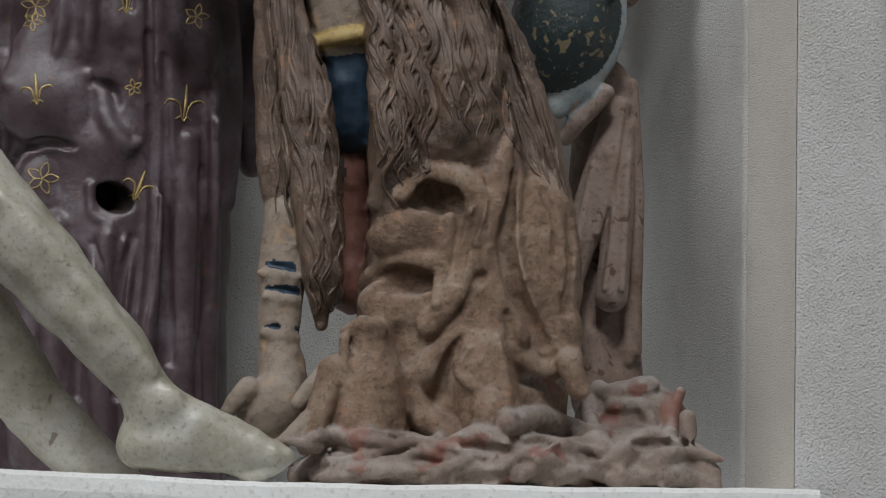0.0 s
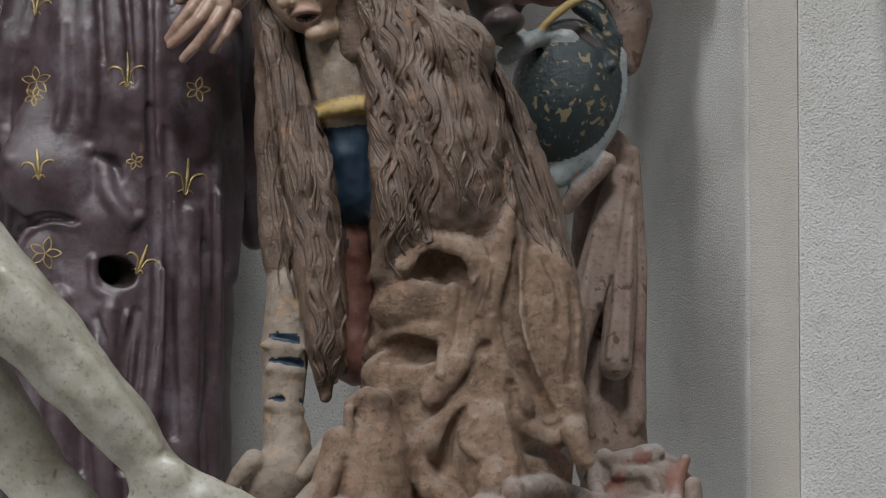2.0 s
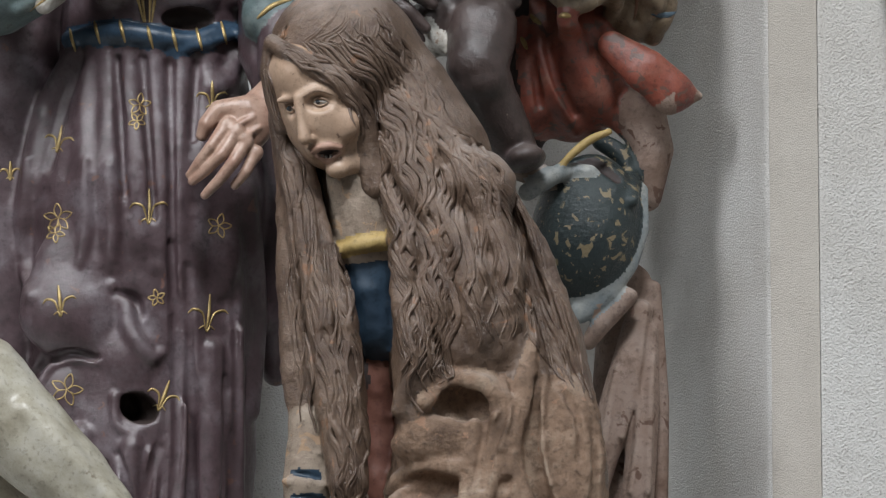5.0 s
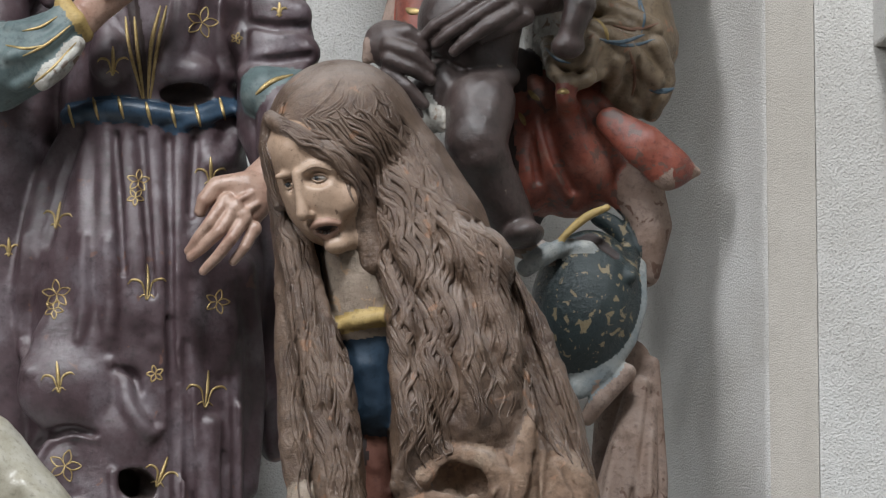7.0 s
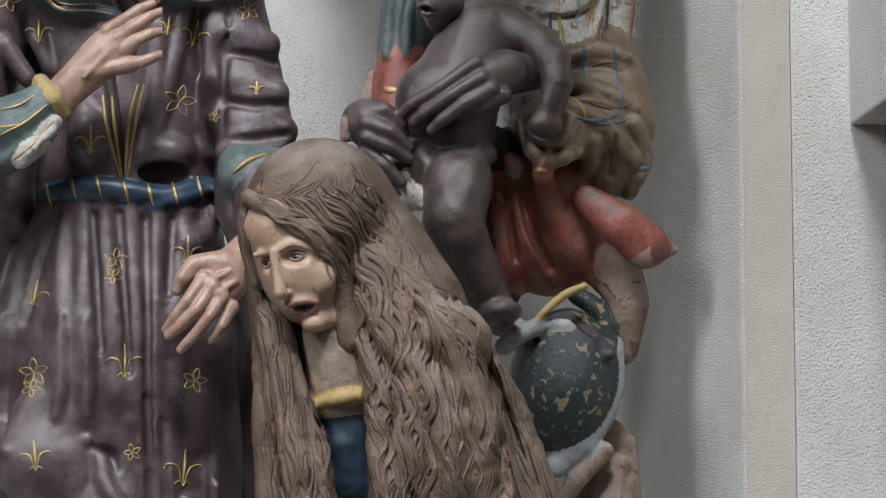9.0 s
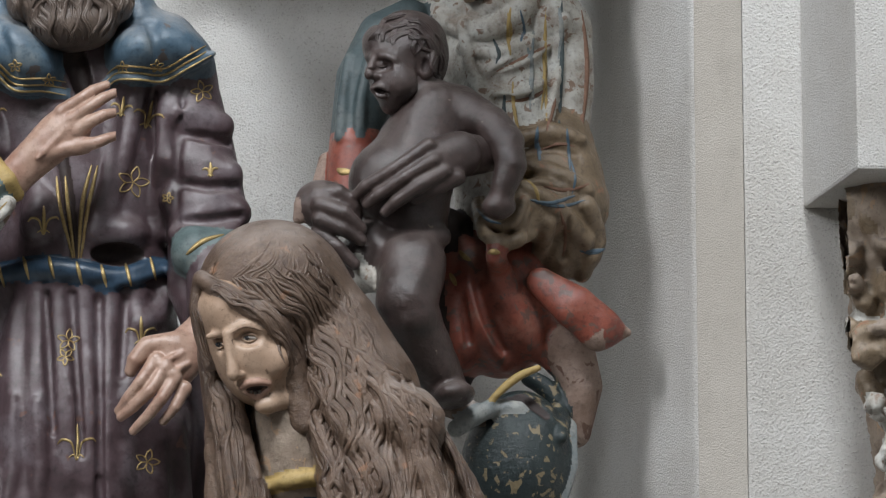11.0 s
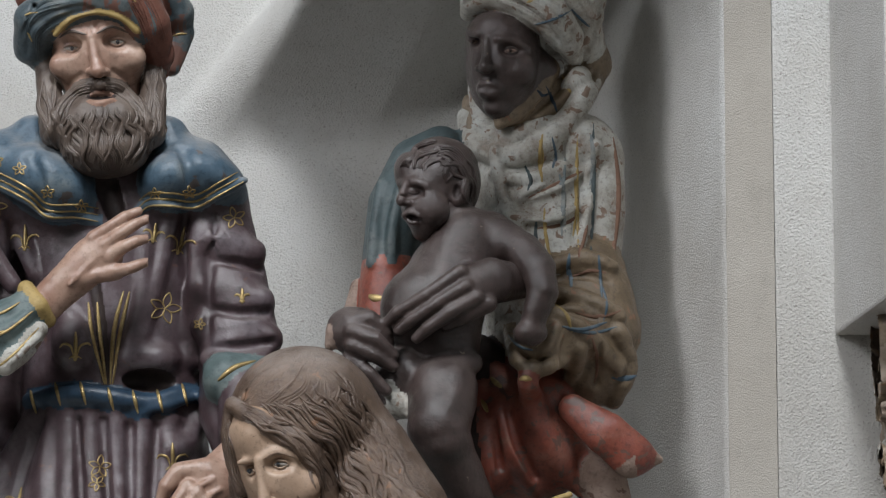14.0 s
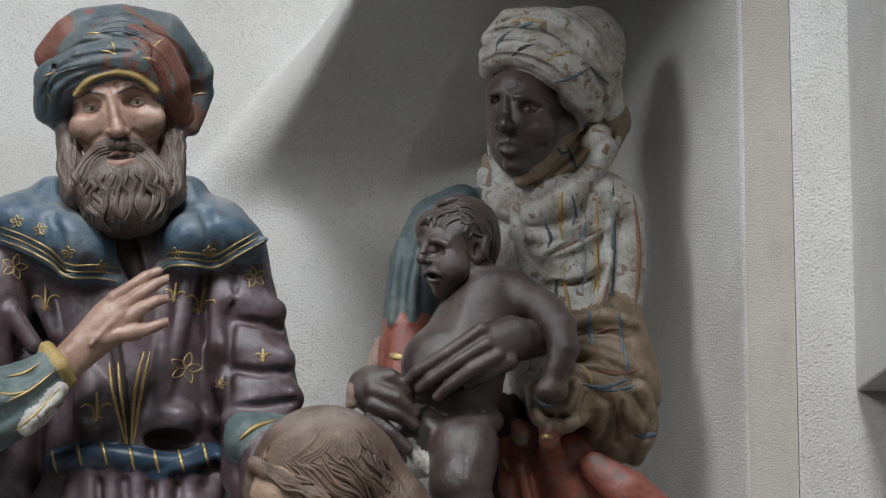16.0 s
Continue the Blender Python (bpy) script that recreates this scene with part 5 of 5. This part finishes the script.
for pts in ([(92, 2893, 12), (101, 2810, 17), (111, 2700, 4)], [(117, 2923, 16), (132, 2841, 20), (157, 2769, 20), (195, 2700, 4)], [(178, 2903, 18), (198, 2831, 26), (228, 2769, 28), (275, 2695, 5)],
            [(249, 2861, 9), (263, 2800, 10), (288, 2738, 10), (313, 2697, 9)]):
    wom.laid(pts, RED, 20, 0.35)
wom.laid([(145, 2851, 8), (162, 2790, 10), (192, 2733, 9)], RED, 6, 0.0, True)
wom.laid([(117, 2831, 6), (129, 2749, 8)], RED, 6, 0.0, True)
wom.chain([(259, 2856, -60, 26), (319, 2810, -70, 40), (364, 2774, -60, 36)], RED, 8, False, 0.6)
wom.chain([(364, 2769, -60, 36), (412, 2764, -50, 9)], ROSE, 14, False, 0.6)
wom.chain([(308, 2738, 10, 45), (328, 2667, 20, 40), (317, 2585, 30, 30)], ROSE, 12)
# dark green mantle over the knee
wom.ell((211, 2519, -30), (98, 140, 100), GREEN, 10, -8)
wom.chain([(136, 2616, -100, 22), (96, 2637, -90, 26)], DUSTY, 8)
wom.laid([(150, 2618, 5), (182, 2655, 7), (217, 2684, 8), (253, 2700, 6)], OCHRE, 5, -0.1)
wom.laid([(237, 2682, 16), (268, 2662, 18), (289, 2626, 17), (292, 2575, 13)], GREEN, 6, -0.3)
# Groove beneath the hem arch, shaded by dark paint.
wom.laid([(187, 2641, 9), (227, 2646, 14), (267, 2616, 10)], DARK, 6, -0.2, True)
wom.laid([(106, 2591, 16), (166, 2626, 16), (217, 2626, 14)], LINING, 8, 0.2)
wom.chain([(313, 2595, -30, 9), (309, 2524, -50, 14), (284, 2463, -60, 19), (246, 2413, -70, 22), (200, 2375, -70, 20)], LINING, 16, False, 0.6)
wom.chain([(286, 2403, -60, 16), (235, 2352, -60, 18), (215, 2322, -50, 14)], ROSE, 8)
# robe below
wom.chain([(282, 2418, 60, 48), (276, 2216, 70, 58), (288, 1986, 75, 62), (294, 1866, 75, 66)], ROSE, 14)
for pts in ([(307, 2377, 0, 22), (276, 2256, -10, 30), (241, 2135, -20, 30), (226, 2065, -20, 24)], [(322, 2337, 0, 16), (316, 2216, -10, 24), (306, 2115, -20, 28), (299, 2043, -25, 30)],
            [(330, 2418, 30, 14), (342, 2216, 30, 15), (339, 2035, 30, 15), (337, 1946, 30, 18)], [(278, 1966, 20, 24), (274, 1886, 20, 26)]):
    wom.chain(pts, ROSE, 16)
for pts in ([(317, 2387, 5), (297, 2256, 9), (271, 2155, 9)], [(266, 2276, 6), (246, 2176, 9), (231, 2095, 8)], [(327, 2296, 6), (321, 2176, 8), (316, 2055, 8)],
            [(292, 2296, 4), (303, 2176, 7), (289, 2055, 7)], [(323, 2006, 6), (329, 1926, 8)]):
    wom.laid(pts, ROSE, 5, 0.2)
wom.skin()
rng = random.Random(21)
head = Sculpt((0.02, -0.16, 3.32), (0.37, 0.24, 3.80), 0.0025)
head.ell((136, 3494, -5), (68, 104, 84), DARKSKIN, 10, -4)
head.ell((129, 3542, -10), (62, 50, 78), DARKSKIN, 12)
head.lump(82, 3536, (15, 11, 14), DARKSKIN, 8, -6, 0.0, True)
head.lump(151, 3520, (22, 13, 14), DARKSKIN, 8, -8, 0.0, True)
head.laid([(75, 3550, 5), (90, 3550, 6)], DARKSKIN, 8, 0.1)
head.laid([(123, 3540, 5), (151, 3538, 7), (182, 3522, 5)], DARKSKIN, 8, 0.1)
head.lump(151, 3518, (13, 9, 9), DARKSKIN, 4, -8, 0.3)
head.lump(82, 3535, (8, 8, 9), DARKSKIN, 4, -8, 0.3)
head.nose((106, 3540), (103, 3487), 15, DARKSKIN, (-0.8, 1.0), 1.2)
head.lump(170, 3480, (26, 26, 18), DARKSKIN, 14, 0, 0.4)
head.lump(112, 3444, (24, 18, 16), DARKSKIN, 12, 0, 0.4)
head.laid([(93, 3453, 3), (110, 3457, 4.5), (132, 3448, 3)], DARKSKIN, 5, 0.3)
head.laid([(95, 3440, 3), (112, 3436, 4.5), (130, 3442, 3)], DARKSKIN, 5, 0.3)
head.lump(124, 3410, (24, 18, 20), DARKSKIN, 10, 0, 0.4)
head.chain([(197, 3483, 10, 34), (171, 3430, 10, 28)], DARKSKIN, 14)
# turban
head.ell((199, 3600, 55), (112, 104, 112), CLOTH, 8)
head.ell((251, 3627, 80), (76, 84, 90), CLOTH, 10)
head.ell((277, 3541, 60), (44, 62, 70), CLOTH, 12)
head.chain([(71, 3587, 10, 14), (82, 3617, -40, 26), (121, 3634, -68, 36), (173, 3619, -74, 38), (219, 3586, -62, 38), (251, 3543, -30, 32), (265, 3509, 0, 18)], CLOTH, 8)
head.chain([(78, 3649, 0, 18), (116, 3676, -20, 30), (179, 3675, -30, 36), (245, 3638, -20, 36), (286, 3584, 10, 34)], CLOTH, 10)
for pts in ([(64, 3604, 3), (100, 3619, 4), (157, 3608, 4), (214, 3568, 4), (249, 3520, 3)], [(65, 3626, 3), (111, 3647, 4), (173, 3634, 4), (230, 3597, 4), (267, 3541, 3)],
            [(70, 3658, 4), (121, 3668, 5), (189, 3651, 5), (250, 3605, 5), (284, 3552, 4)], [(80, 3676, 3), (142, 3694, 4), (204, 3679, 4), (266, 3632, 4), (302, 3568, 3)],
            [(205, 3708, 3), (256, 3675, 4), (297, 3616, 4)], [(275, 3499, 4), (301, 3541, 4), (312, 3595, 3)], [(80, 3595, 3), (116, 3604, 3), (173, 3584, 3), (224, 3547, 3)]):
    head.laid(pts, CLOTH, 6, 0.1, True)
# scarf round the neck
head.chain([(301, 3493, 75, 34), (274, 3451, 60, 38), (222, 3406, 40, 40), (160, 3372, 25, 34)], BROWNCLOTH, 22)
head.chain([(223, 3488, 20, 16), (202, 3444, -5, 15), (166, 3404, -20, 14), (130, 3381, -25, 12)], BROWNCLOTH, 12)
head.chain([(76, 3420, 60, 16), (80, 3367, 50, 20)], BROWNCLOTH, 12)
head.laid([(303, 3456, 8), (253, 3398, 10), (191, 3356, 10), (129, 3343, 8)], CLOTH, 18, 0.6)
head.laid([(293, 3479, 5), (243, 3430, 7), (186, 3385, 7)], BROWNCLOTH, 6, 0.1)
for pts in ([(283, 3493, 3), (243, 3451, 4), (197, 3414, 4)], [(300, 3472, 3), (259, 3419, 4), (196, 3377, 4)]):
    head.laid(pts, BROWNCLOTH, 6, 0.1, True)
head.rough(18, 1.2, 37)
head.skin()
head.eye(151, 3518, 13, 5, DARKSKIN, DARK, ROSE, -1, -2)
head.eye(82, 3535, 8, 5, DARKSKIN, DARK, ROSE, -1, -2)
for k in range(7):
    head.stroke([(a, b + 12 * k) for a, b in ((62, 3600), (106, 3615), (165, 3603), (224, 3563), (261, 3515))], 2.0, CLOTH, 0.3, 8, True, 0.5)
for pts, paint in (([(193, 3567), (229, 3579), (261, 3595)], BLUE), ([(261, 3597), (278, 3579), (294, 3563)], BLUE), ([(88, 3625), (95, 3647), (121, 3668)], BLUE), ([(121, 3668), (147, 3679), (163, 3685)], BLUE),
                   ([(173, 3606), (199, 3619), (225, 3625)], OCHRE), ([(116, 3681), (142, 3687), (173, 3681)], OCHRE), ([(213, 3451), (225, 3425), (233, 3403)], NAVY), ([(197, 3444), (207, 3435), (223, 3440)], NAVY),
                   ([(244, 3472), (254, 3446), (274, 3424)], OCHRE), ([(116, 3617), (137, 3633), (157, 3638)], DARK)):
    head.stroke(pts, 4, paint, 0.6, 8, True, 0.7, 0.3)
wom.absorb(head)
for pts, w, paint in (([(180, 3243), (231, 3268), (279, 3293)], 5, CLAY), ([(195, 3185), (241, 3193), (272, 3214)], 6, CLAY), ([(333, 3371), (342, 3255), (334, 3135)], 8, CLAY), ([(271, 3130), (281, 3172), (287, 3193)], 5, CLAY),
                      ([(248, 3319), (243, 3256), (247, 3172)], 5, LINING), ([(271, 3356), (268, 3266), (271, 3151)], 4, OCHRE), ([(299, 3382), (299, 3266), (293, 3135)], 4, TEAL), ([(224, 3356), (230, 3319), (225, 3298)], 4, BLUE),
                      ([(175, 3303), (185, 3277), (180, 3256)], 4, TEAL), ([(201, 3351), (206, 3319), (203, 3287)], 4, OCHRE), ([(210, 3224), (212, 3172), (220, 3130)], 4, OCHRE), ([(195, 3204), (194, 3162), (201, 3141)], 4, TEAL),
                      ([(249, 3001), (295, 2995), (340, 3005)], 4, BLUE), ([(255, 3115), (258, 3094), (258, 3076)], 5, BLUE), ([(250, 3094), (291, 3109), (321, 3104)], 4, CLAY), ([(264, 3032), (305, 3024), (351, 3036)], 4, CLAY),
                      ([(329, 2913), (354, 2910), (380, 2918)], 5, BLUE), ([(229, 3047), (249, 3026), (259, 2995)], 4, OCHRE), ([(294, 2985), (304, 2944), (298, 2902)], 4, CLAY), ([(311, 3088), (321, 3047), (315, 3016)], 3, BLUE)):
    wom.stroke(pts, w, paint, 0.6, 8, True, 0.7, 0.3)
for pts, paint, w in (                      ([(207, 3361), (201, 3319), (206, 3272)], OCHRE, 4), ([(294, 3361), (299, 3329), (293, 3266)], LINING, 5), ([(237, 3287), (244, 3245), (241, 3172)], LINING, 5),
                      ([(264, 3277), (267, 3235), (261, 3172)], OCHRE, 4), ([(240, 3006), (280, 3001), (321, 3014)], BLUE, 4), ([(251, 3099), (253, 3120), (255, 3141)], BLUE, 4),
                      ([(307, 3141), (310, 3099), (313, 3057)], BLUE, 3), ([(340, 2913), (361, 2913), (376, 2918)], BLUE, 5),
                      ([(143, 2990), (163, 2970), (188, 2962)], BLUE, 3), 
                      ([(95, 2872), (102, 2860), (107, 2849)], GOLD, 5), ([(112, 2913), (122, 2901), (132, 2894)], GOLD, 6), ([(163, 2908), (173, 2911), (186, 2909)], GOLD, 6), ([(-108, 3063), (-96, 3058), (-81, 3056)], GOLD, 8)):
    wom.stroke(pts, w, paint, 1, 8, True, 0.6, 0.35)
wom.finish("statue_of_turbaned_woman", "painted statue of a dark woman in striped turban and scarf", "statue")

# ---------------------------------------------------------------- child
boy = Sculpt((-0.18, -0.34, 2.50), (0.26, 0.06, 3.56), 0.004)
boy.chain([(67, 3152, -110, 74), (21, 3048, -130, 82), (16, 2944, -130, 74)], DARKSKIN, 12)
boy.ell((-15, 3037, -150), (70, 78, 60), DARKSKIN, 14)
boy.chain([(108, 3173, -120, 44), (169, 3146, -165, 34), (199, 3112, -190, 31), (207, 3070, -200, 28), (193, 3032, -200, 24), (183, 2996, -195, 22)], DARKSKIN, 10)
# Hollow inside the bent arm, painted dark as its shade.
boy.lump(153, 3099, (22, 20, 30), DARK, 10, 0, 0.2, True)
boy.ell((183, 2994, -195), (30, 22, 24), DARKSKIN, 8)
boy.chain([(47, 3172, -110, 50), (26, 3214, -120, 44)], DARKSKIN, 10)
boy.laid([(-66, 2975, 7), (5, 2944, 8), (66, 2954, 7)], DARKSKIN, 8, 0.2, True)
boy.laid([(-45, 2913, 14), (16, 2922, 22), (77, 2939, 20)], DARKSKIN, 10, 0.3)
boy.chain([(26, 2888, -180, 62), (20, 2821, -215, 55), (28, 2795, -215, 50)], DARKSKIN, 10)
boy.chain([(25, 2795, -210, 48), (56, 2728, -180, 45), (88, 2667, -150, 36)], DARKSKIN, 8)
boy.ell((101, 2652, -170), (38, 24, 50), DARKSKIN, 10, 10)
boy.chain([(-35, 2913, -150, 55), (-86, 2872, -150, 45)], DARKSKIN, 12)
boy.lump(-53, 2864, (32, 26, 22), CLOTH, 6, -20, 0.4)
boy.laid([(-74, 2895, 9), (-61, 2872, 12), (-40, 2850, 10)], CLOTH, 4, 0.3)
boy.rough(40, 2.5, 9)
boy.rough(16, 1.0, 19)
boy.skin()
rng = random.Random(5)
head = Sculpt((-0.09, -0.28, 3.08), (0.14, 0.02, 3.40), 0.0022)
head.ell((21, 3276, -105), (60, 70, 72), DARKSKIN, 10)
head.ell((-9, 3244, -128), (43, 70, 58), DARKSKIN, 12, 4)
head.ell((-33, 3291, -125), (30, 36, 48), DARKSKIN, 14)
head.ell((-5, 3181, -138), (24, 19, 28), DARKSKIN, 14)
head.chain([(57, 3215, -105, 26), (21, 3181, -125, 22)], DARKSKIN, 14)
head.lump(6, 3221, (32, 32, 24), DARKSKIN, 16, 0, 0.35)
head.lump(-27, 3256, (19, 11, 13), DARKSKIN, 8, -8, 0.0, True)
head.lump(-27, 3254, (11, 8, 9), DARKSKIN, 4, -8, 0.3)
head.laid([(-54, 3268, 4), (-31, 3273, 5), (-4, 3264, 4)], DARKSKIN, 9, 0.4)
head.chain([(-44, 3263, -168, 6), (-49, 3244, -174, 8), (-50, 3236, -177, 9)], DARKSKIN, 9)
head.ell((-37, 3233, -174), (8, 6, 8), DARKSKIN, 5)
head.lump(-29, 3210, (20, 13, 10), DARKSKIN, 12, 0, 0.6)
head.lump(-27, 3206, (15, 5, 12), DARK, 3, -22, 0.0, True)
head.laid([(-43, 3212, 3), (-31, 3215, 4), (-17, 3209, 3)], DARKSKIN, 5, 0.3)
head.laid([(-37, 3198, 3), (-27, 3195, 4), (-16, 3201, 3)], DARKSKIN, 5, 0.3)
head.laid([(-54, 3247, 2), (-31, 3244, 2.5), (-9, 3247, 2)], DARKSKIN, 4, 0.2, True)
head.lump(53, 3253, (17, 28, 14), DARKSKIN, 4, -10, 0.2)
# Ear hollow, with its shade in dark paint.
head.lump(51, 3256, (8, 15, 12), DARK, 3, -10, -0.3, True)
head.ell((27, 3314, -98), (58, 38, 66), DARKSKIN, 10, -10)
head.ell((74, 3272, -75), (20, 50, 52), DARKSKIN, 8)
head.rough(14, 0.8, 36)
head.skin()
head.stroke([(-38, 3253), (-27, 3251), (-13, 3254)], 1.6, DARK, 0.6)
head.locks([(-58, 3294), (-30, 3331), (16, 3351)], [(-4, 3288), (6, 3309), (37, 3325)], 15, 3.6, 4, DARKSKIN, 1.2, 0.3, 1.5, rng)
head.locks([(6, 3346), (57, 3332), (83, 3277), (79, 3215)], [(11, 3299), (39, 3293), (59, 3267), (65, 3215)], 18, 3.6, 5, DARKSKIN, 1.8, 0.3, 1.5, rng)
head.locks([(18, 3325), (29, 3299), (26, 3257)], [(42, 3320), (49, 3299), (37, 3267)], 6, 3.2, 4, DARKSKIN, 1.5, 0.3, 1, rng)
boy.absorb(head)
boy.finish("statue_of_child", "painted statue of a dark child held by a turbaned woman", "statue")

# ---------------------------------------------------------------- lying man
legs = Sculpt((-1.30, -0.85, 1.66), (-0.22, -0.38, 2.50), 0.005)
legs.chain([(-879, 2252, -640, 84), (-787, 2154, -648, 74), (-715, 2087, -652, 68), (-654, 2019, -652, 62), (-582, 1942, -648, 52), (-533, 1879, -642, 44), (-505, 1825, -640, 43)], BONE, 14)
legs.laid([(-788, 2203, 14), (-685, 2098, 16), (-593, 1994, 12), (-516, 1895, 9)], BONE, 22, 0.5)
legs.chain([(-524, 1775, -635, 46), (-449, 1771, -645, 50), (-359, 1757, -650, 34), (-299, 1753, -655, 26)], BONE, 16)
legs.chain([(-505, 1835, -640, 46), (-430, 1806, -650, 36), (-339, 1773, -655, 26)], BONE, 18)
legs.ell((-480, 1848, -680), (18, 20, 10), BONE, 20)
legs.ell((-537, 1760, -635), (32, 32, 36), BONE, 12)
for x, z, r in ((-274, 1750, 14), (-287, 1736, 12), (-300, 1726, 11), (-316, 1718, 11), (-333, 1712, 10)):
    legs.chain([(x - 30, z + 12, -650, r), (x, z, -660, r)], BONE, 5)
legs.chain([(-874, 2031, -500, 84), (-782, 1920, -500, 70), (-720, 1834, -500, 58), (-649, 1763, -500, 50), (-588, 1709, -500, 44), (-537, 1665, -500, 40)], BONE, 12)
legs.rough(70, 5, 10)
legs.rough(22, 1.2, 11)
legs.skin()
legs.finish("statue_of_lying_man", "ivory painted lower legs and foot of a lying statue", "statue")
